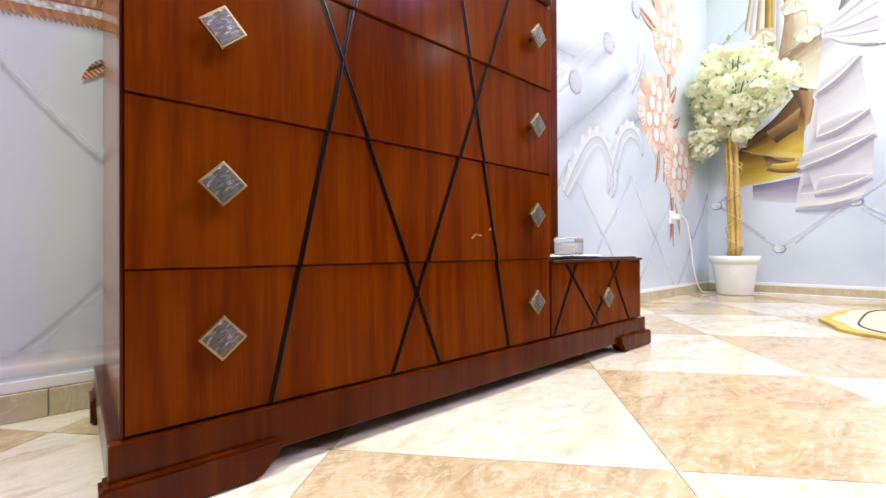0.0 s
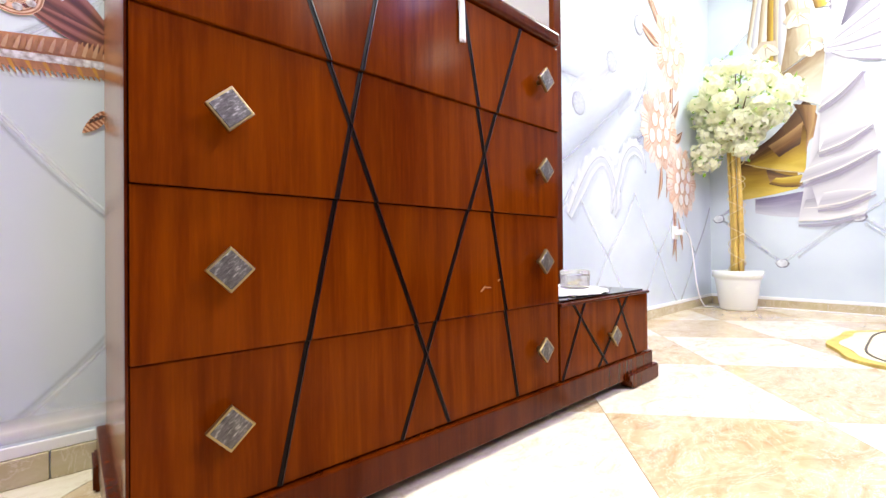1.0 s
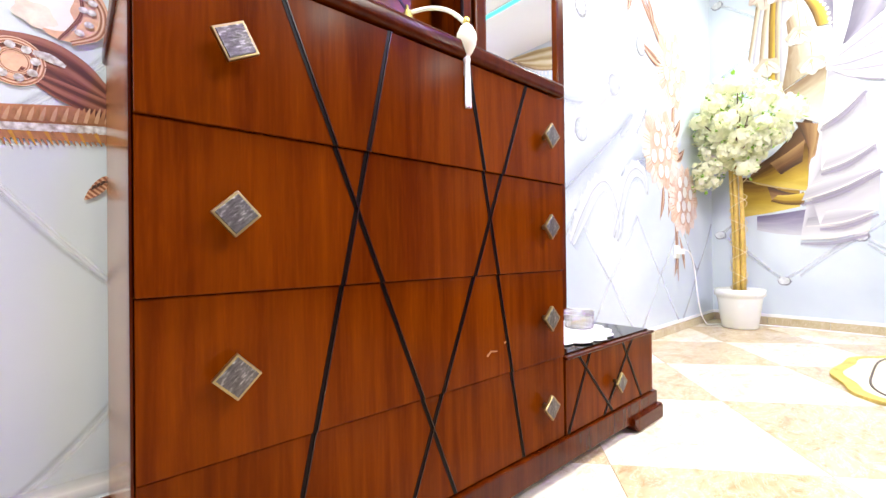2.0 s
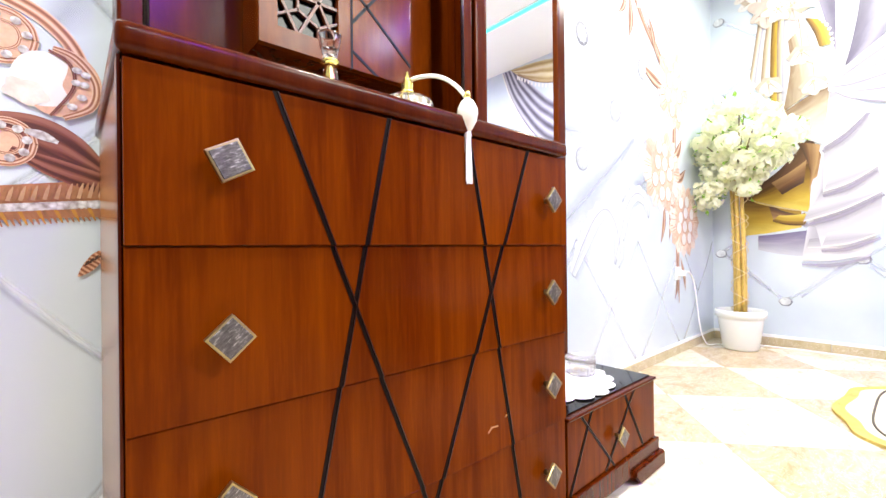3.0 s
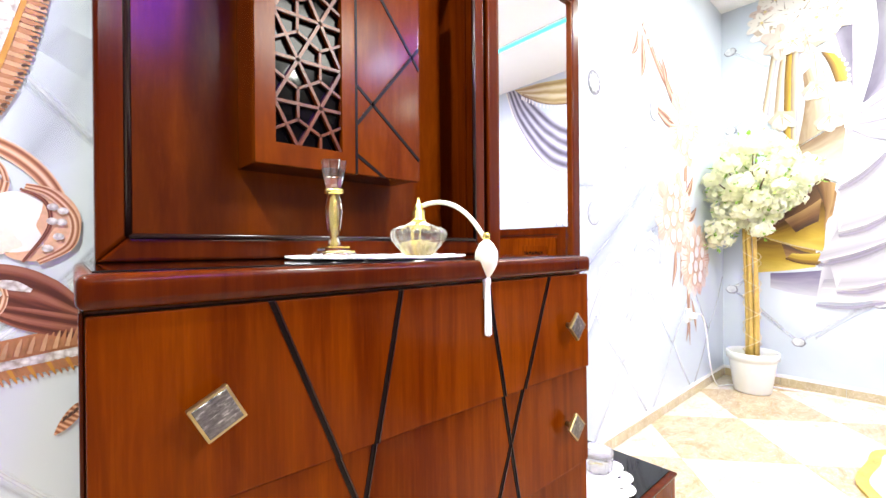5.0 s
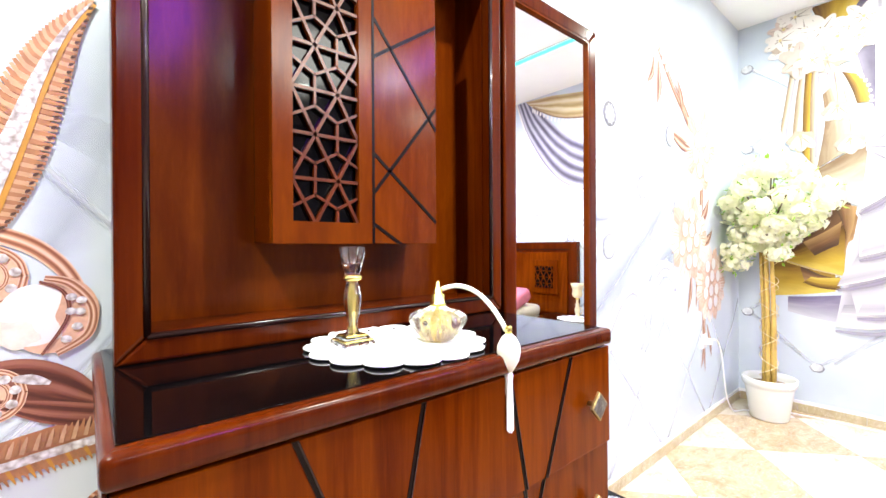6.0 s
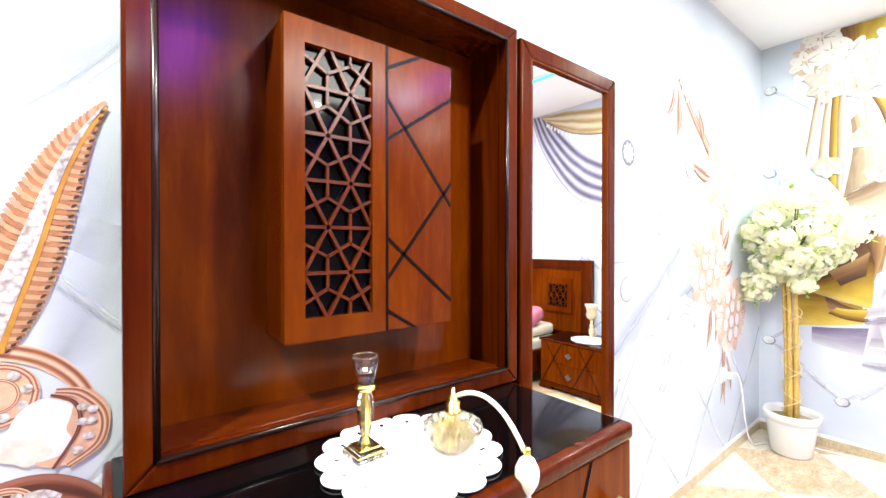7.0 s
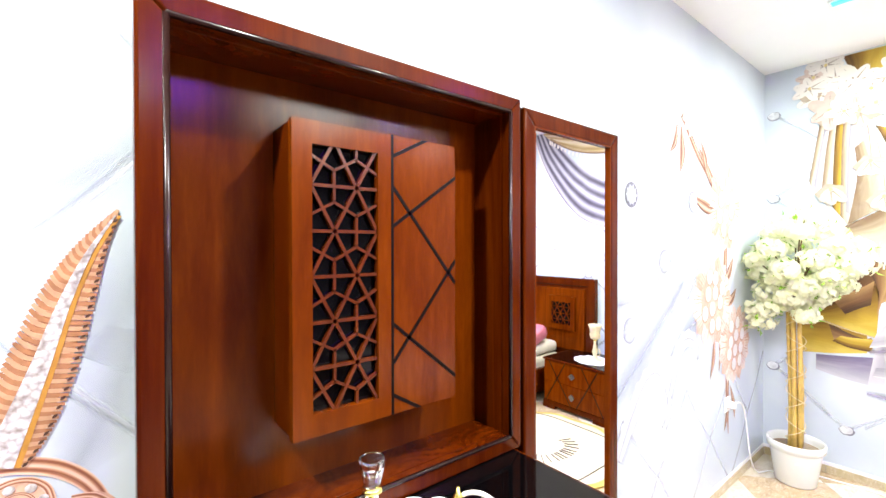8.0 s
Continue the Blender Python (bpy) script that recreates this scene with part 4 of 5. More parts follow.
P_WINE = folds("print_wine_ribbon", [(0.15, (0.07, 0.016, 0.010)), (0.5, (0.17, 0.045, 0.028)), (0.85, (0.30, 0.115, 0.08))], 2.0, 0.8, 0.45, 5)
P_PEARL = plain("print_pearl", (0.774, 0.756, 0.738), 0.35, 0, 0.08, 14)
P_PEACH = plain("print_peach_lace", (0.669, 0.458, 0.352), 0.5, 0, 0.4, 70)
P_PEACH_DEEP = plain("print_copper_lace", (0.532, 0.307, 0.202), 0.5, 0, 0.45, 60)
P_LEAF = folds("print_copper_leaf", [(0.15, (0.194, 0.0792, 0.044)), (0.5, (0.405, 0.211, 0.132)), (0.85, (0.634, 0.458, 0.352))], 1.5, 0.6, 0.5, 6)
P_GEM = gems("print_gemstones")
P_STUD = plain("print_bright_stud", (0.62, 0.65, 0.70), 0.35, 0, 0.5, 45)
P_BUTTON = plain("print_silver_button", (0.46, 0.50, 0.56), 0.4, 0, 0.35, 55)
P_CARVED = folds("print_white_carving", [(0.1, (0.456, 0.507, 0.568)), (0.45, (0.542, 0.593, 0.649)), (0.8, (0.619, 0.658, 0.701))], 1.5, 0.6, 0.45, 5)
P_LILAC = folds("print_lilac_voile", [(0.05, (0.27, 0.23, 0.33)), (0.45, (0.50, 0.46, 0.57)), (0.85, (0.78, 0.75, 0.82))], 5.0, 0.7)
P_BROWN = folds("print_brown_satin", [(0.05, (0.14, 0.08, 0.04)), (0.5, (0.30, 0.19, 0.09)), (0.85, (0.48, 0.35, 0.19))], 1.0, 1.2)
# not part of the print: gloss of the wall's white foot, as colour
P_FOOT = soft("painted_white_foot_sheen", (0.92, 0.93, 0.95), 1.0)
P_BLUSH = plain("print_blush_petal", (0.578, 0.468, 0.408), 0.5, 0, 0.25, 16)
P_LILY_SHADED = plain("print_cream_lily", (0.58, 0.54, 0.45), 0.5, 0, 0.2, 14)
P_LILY = plain("print_white_petal", (0.749, 0.721, 0.665), 0.5, 0, 0.1, 12)


def on_wall(wall, s, z, off):
    return (s, YW - 0.5 * off, z) if wall is wall_north else (XW - 0.3 * off, s, z)


def smooth_path(points, steps=8):
    """A curve through control points."""
    pts = [Vector((*p, 0)[:3]) if len(p) == 2 else Vector(p) for p in points]
    out = []
    for i in range(len(pts) - 1):
        p0, p1, p2, p3 = pts[max(i - 1, 0)], pts[i], pts[i + 1], pts[min(i + 2, len(pts) - 1)]
        for k in range(steps):
            t = k / steps
            out.append(0.5 * (2 * p1 + (p2 - p0) * t + (2 * p0 - 5 * p1 + 4 * p2 - p3) * t * t + (3 * p1 - p0 - 3 * p2 + p3) * t ** 3))
    return out + [pts[-1]]


LAYER = [0]


def layer():
    """A hair's breadth more for each print, so that no two share a plane."""
    LAYER[0] = (LAYER[0] + 1) % 13
    return 0.00011 * LAYER[0]


def band(wall, name, control, material, off, steps=8, label=""):
    """A printed strip along control points (s, z, half width)."""
    path = smooth_path(control, steps)
    off += layer()
    bm = bmesh.new()
    uv = bm.loops.layers.uv.new("uv")
    rows, run = [], 0.0
    for i, p in enumerate(path):
        d = path[min(i + 1, len(path) - 1)] - path[max(i - 1, 0)]
        d.z = 0
        d.normalize()
        n = Vector((-d.y, d.x, 0))
        if i:
            run += (path[i].xy - path[i - 1].xy).length
        w = max(0.0004, p.z)
        row = []
        for u in (0.0, 0.5, 1.0):
            q = p + n * w * (2 * u - 1)
            row.append((bm.verts.new(on_wall(wall, q.x, q.y, off)), u, run))
        rows.append(row)
    for a, b in zip(rows, rows[1:]):
        for k in (0, 1):
            f = bm.faces.new((a[k][0], a[k + 1][0], b[k + 1][0], b[k][0]))
            for loop, (_, u, v) in zip(f.loops, (a[k], a[k + 1], b[k + 1], b[k])):
                loop[uv].uv = (u, v)
    return part(name, bm, material, wall, label)


def patch(wall, name, s, z, rs, rz, material, off, n=20, wob=0.0, waves=5, turn=0.0, bm=None):
    """A printed rounded patch, alone or added to bm."""
    own = bm is None
    bm = bm or bmesh.new()
    off += layer()
    vs = []
    for i in range(n):
        a = 2 * math.pi * i / n
        f = 1 + wob * math.cos(waves * a)
        u, v = rs * f * math.cos(a), rz * f * math.sin(a)
        vs.append(bm.verts.new(on_wall(wall, s + u * math.cos(turn) - v * math.sin(turn), z + u * math.sin(turn) + v * math.cos(turn), off)))
    c = bm.verts.new(on_wall(wall, s, z, off + 0.0012))
    for i in range(n):
        bm.faces.new((vs[i], vs[(i + 1) % n], c))
    return part(name, bm, material, wall) if own else bm


def quilting():
    """Creases of the tufted print and their studs."""
    dx, dz = 0.3202, 0.345
    for i in range(-6, 12):
        for j in range(0, 9):
            if (i + j) % 2 == 0:
                continue
            s, z = 0.240 + i * dx, 0.391 + (j - 1) * dz
            for q in (-1, 1):
                lo, hi = (s, z), (s + q * dx, z + dz)
                if hi[1] > 2.66 or z < 0.04 or not (XL < s < XW - 0.05 and XL < hi[0] < XW - 0.02) or s > 0.5 and z > 0.55:
                    continue
                mid = ((lo[0] + hi[0]) / 2 + 0.012 * q, (lo[1] + hi[1]) / 2 - 0.012)
                band(wall_north, "crease", [(*lo, 0.012), (*mid, 0.007), (*hi, 0.010)], P_CREASE, 0.0015, 5)
                band(wall_north, "crease_glint", [(lo[0] + 0.014 * q, lo[1] - 0.004, 0.016), (mid[0] + 0.014, mid[1], 0.010), (hi[0] + 0.010, hi[1] - 0.006, 0.010)], P_GLINT, 0.0010, 5)
    for s, z in ((0.689, 0.31), (0.306, 0.605), (1.069, 0.64), (1.069, 1.811), (1.070, 2.392), (-0.02, 0.30), (-0.38, 0.62), (-0.99, 1.47), (-0.61, 1.20), (-0.3, 1.5)):
        for q, r in ((1, 1), (-1, 1), (1, -1), (-1, -1)):
            e = (s + q * 0.30, z + r * 0.26)
            if e[0] < YW - 0.02 and 0.07 < e[1] < 2.65:
                band(wall_east, "crease", [(s, z, 0.012), (s + q * 0.15, z + r * 0.12, 0.008), (*e, 0.012)], P_CREASE, 0.0015, 5)
                band(wall_east, "crease_glint", [(s, z + 0.010, 0.014), (s + q * 0.15, z + r * 0.12 + 0.014, 0.012), (e[0], e[1] + 0.01, 0.012)], P_GLINT, 0.0010, 5)
        patch(wall_east, "stud_rim", s, z, 0.038, 0.031, P_DARK_SILVER, 0.0032, 16, 0.06, 6)
        patch(wall_east, "stud", s + 0.003, z + 0.003, 0.032, 0.026, P_STUD, 0.0052, 14, 0.05, 5)
    for s, z in ((1.90, 1.118), (2.229, 1.413), (1.908, 1.712), (2.56, 1.72), (1.56, 1.42)):
        patch(wall_north, "button_rim", s, z, 0.057, 0.057, P_DARK_SILVER, 0.0022, 28)
        patch(wall_north, "button", s, z, 0.052, 0.052, P_BUTTON, 0.0036, 28)
        for k in range(10):
            a = 0.628 * k
            band(wall_north, "button_petal", [(s + 0.008 * math.cos(a), z + 0.008 * math.sin(a), 0.002), (s + 0.028 * math.cos(a), z + 0.028 * math.sin(a), 0.006), (s + 0.046 * math.cos(a), z + 0.046 * math.sin(a), 0.003)], P_CARVED, 0.0056, 3)


P_DARK_SILVER = plain("print_dark_silver", (0.196, 0.203, 0.245), 0.4, 0, 0.4, 60)
P_CARVED_FLAT = plain("print_pale_silver", (0.603, 0.648, 0.698), 0.45, 0, 0.08, 40)


def feather():
    spine = [(-0.020, 1.150), (0.003, 1.215), (0.031, 1.300), (0.061, 1.400), (0.092, 1.480), (0.128, 1.545)]
    path = smooth_path([(*p, 0.0) for p in spine], 12)
    n = len(path)
    for side in (-1, 1):
        band(wall_north, "feather_vane", [(path[i].x + side * 0.05 * ((i + 6) / (n + 5)) ** 0.6 * (1 - i / n) ** 1.1, path[i].y, 0.052 * ((i + 6) / (n + 5)) ** 0.6 * (1 - i / n) ** 1.1) for i in range(0, n, 4)], P_ROSE, 0.003, 4)
    for side in (-1, 1):
        for i in range(2, n - 1):
            f = (i + 6) / (n + 5)
            w = 0.125 * f ** 0.6 * max(0.0, 1 - f) ** 1.05 * (1.12 if side > 0 else 1.0) + 0.001
            p = path[i]
            d = (path[min(i + 1, n - 1)] - path[i - 1]).normalized()
            nrm = Vector((d.y, -d.x, 0)) * side
            tip = p + nrm * w - d * (0.004 if side > 0 else -0.004) + d * 0.010
            mid = p + nrm * w * 0.55 + d * 0.002
            band(wall_north, "barb", [(p.x, p.y, 0.0026), (mid.x, mid.y, 0.0037), (tip.x, tip.y, 0.0026)], P_BARB if (i + side) % 2 else P_BARB_LIGHT, 0.0046, 3)
            if side > 0 and i % 2 == 0:
                q = p + nrm * w * 0.88
                band(wall_north, "barb_gap", [(q.x - 0.003, q.y - 0.003, 0.0006), (q.x, q.y, 0.0024), (q.x + 0.004, q.y + 0.003, 0.0005)], P_DARK, 0.0062, 3)
    band(wall_north, "feather_edge", [(p[0] + 0.006, p[1], max(0.002, 0.0222 * (1 - k / 5.1))) for k, p in enumerate(spine)], P_AMBER, 0.0066, 8)
    band(wall_north, "feather_gems", [(p[0], p[1] + 0.001, max(0.001, 0.0200 * (1 - k / 5.1))) for k, p in enumerate(spine)], P_GEM, 0.0078, 8)


def jewel_swirl():
    """Rose-gold swirls, gems and ribbon left of the dresser."""
    band(wall_north, "swirl", [(-0.08, 1.140, 0.012), (-0.02, 1.150, 0.013), (0.040, 1.133, 0.014), (0.082, 1.098, 0.013), (0.108, 1.052, 0.010), (0.112, 1.020, 0.006)], P_RIM, 0.003, 8)
    for s, z, r in ((0.000, 1.078, 0.043), (0.004, 0.892, 0.036)):
        patch(wall_north, "gem_disc", s, z, r, r * 1.05, P_RIM_FLAT, 0.0034, 30)
        band(wall_north, "gem_ring", [(s + r * math.cos(a), z + r * 1.05 * math.sin(a), 0.0055) for a in [k * math.pi / 6 for k in range(13)]], P_RIM, 0.0050, 5)
        band(wall_north, "gem_ring", [(s + r * 0.55 * math.cos(a), z + r * 0.58 * math.sin(a), 0.0030) for a in [k * math.pi / 6 for k in range(13)]], P_RIM, 0.0050, 5)
        for k in range(8):
            a = 0.785 * k + 0.2
            patch(wall_north, "gem", s + r * 0.77 * math.cos(a), z + r * 0.8 * math.sin(a), 0.0072, 0.0072, P_GEM, 0.0066, 12)
    # shell-shaped pearl with a gem-set lip
    patch(wall_north, "shell_rim", 0.082, 1.010, 0.052, 0.064, P_RIM_FLAT, 0.0040, 30, 0.03, 3, -0.35)
    patch(wall_north, "pearl_body", 0.056, 1.012, 0.048, 0.050, P_PEARL, 0.0058, 30, 0.04, 3, -0.3)
    patch(wall_north, "shell_blush", 0.030, 0.985, 0.030, 0.022, P_PEACH_LIGHT, 0.0066, 24, 0.12, 5, -0.3)
    band(wall_north, "shell_lip", [(0.066, 1.073, 0.005), (0.098, 1.062, 0.008), (0.126, 1.022, 0.007), (0.120, 0.975, 0.007), (0.080, 0.947, 0.005)], P_RIM, 0.0074, 8)
    band(wall_north, "shell_line", [(0.060, 1.068, 0.002), (0.090, 1.048, 0.003), (0.094, 1.005, 0.003), (0.062, 0.948, 0.002)], P_WINE, 0.0080, 8)
    for s, z in ((0.099, 1.040), (0.110, 1.015), (0.106, 0.990), (0.092, 0.970), (0.112, 1.034), (0.098, 1.016)):
        patch(wall_north, "gem", s, z, 0.0074, 0.0062, P_GEM, 0.0090, 12)
    band(wall_north, "wine_ribbon", [(-0.05, 0.905, 0.030), (0.030, 0.912, 0.034), (0.080, 0.893, 0.032), (0.118, 0.868, 0.020), (0.150, 0.845, 0.006)], P_WINE, 0.0028, 8)
    band(wall_north, "wine_ribbon", [(0.010, 0.880, 0.006), (0.070, 0.852, 0.018), (0.145, 0.826, 0.020)], P_WINE, 0.0034, 8)
    band(wall_north, "ribbon_gems", [(0.028, 0.915, 0.004), (0.050, 0.910, 0.008), (0.072, 0.900, 0.003)], P_GEM, 0.0044, 6)
    # serrated collar
    band(wall_north, "collar_band", [(-0.08, 0.776, 0.026), (0.00, 0.785, 0.030), (0.08, 0.795, 0.033), (0.16, 0.804, 0.036)], P_BARB_FLAT, 0.0036, 6)
    band(wall_north, "collar_gems", [(-0.08, 0.768, 0.006), (0.00, 0.776, 0.007), (0.08, 0.785, 0.0075), (0.16, 0.793, 0.008)], P_GEM, 0.0056, 6)
    for k in range(30):
        s = -0.07 + 0.0078 * k
        z = 0.778 + (s + 0.0) * 0.12
        h = 0.022 + 0.045 * (s + 0.07)
        band(wall_north, "collar_tooth", [(s - 0.002, z + 0.009, 0.0030), (s + 0.002, z + 0.009 + h * 0.6, 0.0026), (s + 0.005, z + 0.009 + h, 0.0008)], P_BARB if k % 2 else P_BARB_LIGHT, 0.0050, 2)
        band(wall_north, "collar_tooth", [(s - 0.003, z - 0.010, 0.0028), (s + 0.003, z - 0.024, 0.0022), (s + 0.007, z - 0.034, 0.0008)], P_BARB if k % 3 else P_AMBER, 0.0050, 2)
    band(wall_north, "small_leaf", [(0.098, 0.652, 0.0015), (0.112, 0.668, 0.009), (0.130, 0.690, 0.010), (0.150, 0.700, 0.004)], P_ROSE, 0.0036, 6)
    for k in range(5):
        band(wall_north, "leaf_notch", [(0.108 + 0.007 * k, 0.672 + 0.005 * k, 0.001), (0.112 + 0.007 * k, 0.678 + 0.005 * k, 0.0025), (0.114 + 0.007 * k, 0.682 + 0.005 * k, 0.0006)], P_DARK, 0.0052, 2)
    # out-of-focus petals of the print
    for s, z, a, b in ((0.12, 1.64, 0.16, 0.10), (0.15, 1.40, 0.06, 0.16), (0.02, 1.80, 0.20, 0.12), (0.12, 1.22, 0.05, 0.10)):
        band(wall_north, "pale_petal", [(s - a, z - 0.10, b * 0.4), (s, z, b), (s + a * 0.8, z + 0.12, b * 0.5)], P_MIST, 0.0014, 8)


P_RIM_FLAT = plain("print_rose_gold_plate", (0.66, 0.40, 0.28), 0.4, 0, 0.3, 70)
P_BARB_FLAT = plain("print_rose_gold_shadow", (0.40, 0.17, 0.08), 0.45, 0, 0.35, 60)


def pearl_cluster(s, z, w, h, rows, seed, faint=False):
    """One jewelled blossom: lace petals round rows of oval pearls."""
    rnd = random.Random(seed)
    deep, rim, mid = (P_LACE, P_PEACH_LIGHT, P_PEACH_LIGHT) if faint else (P_PEACH_DEEP, P_AMBER_SOFT, P_PEACH)
    for k in range(15):
        a = 2 * math.pi * k / 15
        ps, pz = s + w * 0.80 * math.cos(a), z + h * 0.82 * math.sin(a)
        patch(wall_north, "lace_petal", ps, pz, w * 0.33, h * 0.24, P_PEACH_LIGHT if k % 3 else mid, 0.0030 + 0.0003 * (k % 3), 18, 0.10, 7, a)
        for q in range(6):
            b = a + (q - 2.5) * 0.16
            band(wall_north, "lace_thread", [(s + w * 0.62 * math.cos(b), z + h * 0.62 * math.sin(b), 0.002), (s + w * 0.84 * math.cos(b), z + h * 0.85 * math.sin(b), 0.003), (s + w * (1.02 + 0.10 * (k % 2)) * math.cos(b), z + h * (1.0 + 0.08 * (k % 2)) * math.sin(b), 0.0015)], deep if q % 2 else P_LACE, 0.0046, 3)
    patch(wall_north, "cluster_bed", s, z, w * 0.70, h * 0.78, mid, 0.0052, 26, 0.05, 9)
    for r in range(rows):
        m = 3 if 0 < r < rows - 1 else 2
        for k in range(m):
            ps = s + (k - (m - 1) / 2 + (0.22 if r % 2 else -0.12)) * w * 0.43 + rnd.uniform(-0.012, 0.012)
            pz = z + h * 0.62 * (1 - 2 * r / (rows - 1)) + (k - 1) * 0.012 + rnd.uniform(-0.014, 0.014)
            patch(wall_north, "pearl_rim", ps, pz, w * 0.200, h * 0.62 / rows * 1.42, rim, 0.0068, 18)
            patch(wall_north, "pearl", ps, pz + 0.004, w * 0.160, h * 0.62 / rows * 1.24, P_PEARL, 0.0084, 18)


P_PEACH_LIGHT = plain("print_pale_lace", (0.739, 0.631, 0.569), 0.5, 0, 0.25, 70)
P_LACE = plain("print_cream_thread", (0.722, 0.64, 0.558), 0.5, 0, 0.15, 70)
P_AMBER_SOFT = plain("print_coral_rim", (0.564, 0.347, 0.242), 0.45, 0, 0.3, 40)


def jewel_vine():
    stem = [(2.42, 2.16, 0.02), (2.62, 1.98, 0.02), (2.86, 1.82, 0.02), (3.02, 1.62, 0.022), (3.02, 1.30, 0.03), (2.98, 1.05, 0.03), (3.06, 0.80, 0.03), (3.07, 0.55, 0.025), (3.09, 0.33, 0.004)]
    band(wall_north, "vine_stem", stem, P_LEAF, 0.0024, 8)
    for a, b, w in (((2.92, 1.76), (2.62, 2.03), 0.035), ((2.95, 1.73), (2.70, 1.98), 0.03), ((2.90, 1.68), (2.52, 1.76), 0.035), ((2.74, 1.90), (2.66, 2.06), 0.03),
                    ((2.98, 1.25), (3.16, 1.42), 0.035), ((3.02, 1.12), (3.22, 1.22), 0.03), ((3.04, 0.98), (3.32, 1.10), 0.03), ((3.08, 0.95), (3.40, 1.00), 0.03),
                    ((2.86, 0.98), (2.80, 0.72), 0.025), ((2.94, 0.98), (2.93, 0.74), 0.022), ((3.08, 0.62), (3.02, 0.36), 0.024), ((3.12, 0.62), (3.20, 0.40), 0.022), ((2.41, 2.10), (2.40, 1.86), 0.03), ((2.36, 2.10), (2.28, 1.95), 0.02)):
        m = ((a[0] + b[0]) / 2 + 0.02, (a[1] + b[1]) / 2 - 0.015)
        band(wall_north, "vine_leaf", [(*a, 0.006), (*m, w), (*b, 0.001)], P_LEAF, 0.0034, 6)
    pearl_cluster(3.03, 1.72, 0.23, 0.23, 4, 1)
    pearl_cluster(2.84, 1.17, 0.25, 0.22, 4, 2)
    pearl_cluster(3.20, 0.87, 0.24, 0.20, 4, 3)
    pearl_cluster(2.60, 2.17, 0.16, 0.09, 3, 4, True)
    # carved white scrolls
    for c in ([(1.80, 0.58, 0.03), (1.90, 0.72, 0.05), (2.02, 0.85, 0.05), (2.13, 0.89, 0.045), (2.22, 0.82, 0.04), (2.27, 0.68, 0.035), (2.24, 0.60, 0.01)],
              [(2.20, 0.62, 0.012), (2.28, 0.78, 0.04), (2.36, 0.93, 0.045), (2.47, 1.00, 0.045), (2.58, 0.97, 0.035), (2.62, 0.88, 0.01)],
              [(2.48, 1.22, 0.012), (2.56, 1.34, 0.03), (2.62, 1.46, 0.03), (2.58, 1.54, 0.01)]):
        band(wall_north, "scroll_shadow", [(p[0] + 0.012, p[1] - 0.015, p[2] * 2.0) for p in c], P_SHADE, 0.0016, 8)
        band(wall_north, "carved_scroll", c, P_CARVED, 0.0030, 8)
        band(wall_north, "scroll_vein", [(p[0], p[1], p[2] * 0.16) for p in c], P_SHADE, 0.0046, 8)
        path = smooth_path(c, 4)
        for k in range(1, len(path) - 1, 2):
            d = (path[k + 1] - path[k - 1]).xy.normalized()
            b = path[k].xy + Vector((-d.y, d.x)) * path[k].z * 0.8
            patch(wall_north, "scroll_lobe", b.x, b.y, path[k].z * 0.50, path[k].z * 0.34, P_CARVED, 0.0022, 14, 0.0, 5, math.atan2(d.y, d.x) + 0.5)
    for c, w in (([(1.62, 0.95), (1.95, 1.22), (2.35, 1.50)], 0.16), ([(1.66, 1.45), (1.95, 1.50), (2.2, 1.62)], 0.10), ([(2.3, 1.15), (2.5, 1.30), (2.7, 1.36)], 0.12)):
        band(wall_north, "satin_sheen", [(*c[0], w * 0.3), (*c[1], w), (*c[2], w * 0.3)], P_GLINT, 0.0006, 8)
        band(wall_north, "satin_shade", [(c[0][0], c[0][1] - 0.22, w * 0.3), (c[1][0] + 0.05, c[1][1] - 0.24, w), (c[2][0] + 0.1, c[2][1] - 0.2, w * 0.3)], P_SHADE, 0.0004, 8)


def sheet(wall, name, one, two, material, off, steps=6):
    """A printed cloth spanned between two edges of (s, z) points."""
    ea, eb = smooth_path(one, steps), smooth_path(two, steps)
    off += layer()
    bm = bmesh.new()
    uv = bm.loops.layers.uv.new("uv")
    rows, run = [], 0.0
    for i, (p, q) in enumerate(zip(ea, eb)):
        if i:
            run += ((p + q) / 2 - (ea[i - 1] + eb[i - 1]) / 2).length
        rows.append([(bm.verts.new(on_wall(wall, *p.lerp(q, u).xy, off)), u, run) for u in (0, 0.25, 0.5, 0.75, 1)])
    for a, b in zip(rows, rows[1:]):
        for k in range(4):
            f = bm.faces.new((a[k][0], a[k + 1][0], b[k + 1][0], b[k][0]))
            for loop, (_, u, v) in zip(f.loops, (a[k], a[k + 1], b[k + 1], b[k])):
                loop[uv].uv = (u, v)
    return part(name, bm, material, wall)


def satin(name, stops, noise=0.35):
    """Printed satin that turns from one tone to another across the cloth."""
    k = Mat(name, 0.45)

    def expr(k, u, v, uv):
        return maths(k, "ADD", u, maths(k, "MULTIPLY_ADD", k.noise(uv, 3.5, 4, 0.55, 0.8), noise * 2, -noise))
    return k.colour(k.ramp(uv_fac(k, expr), stops)).m


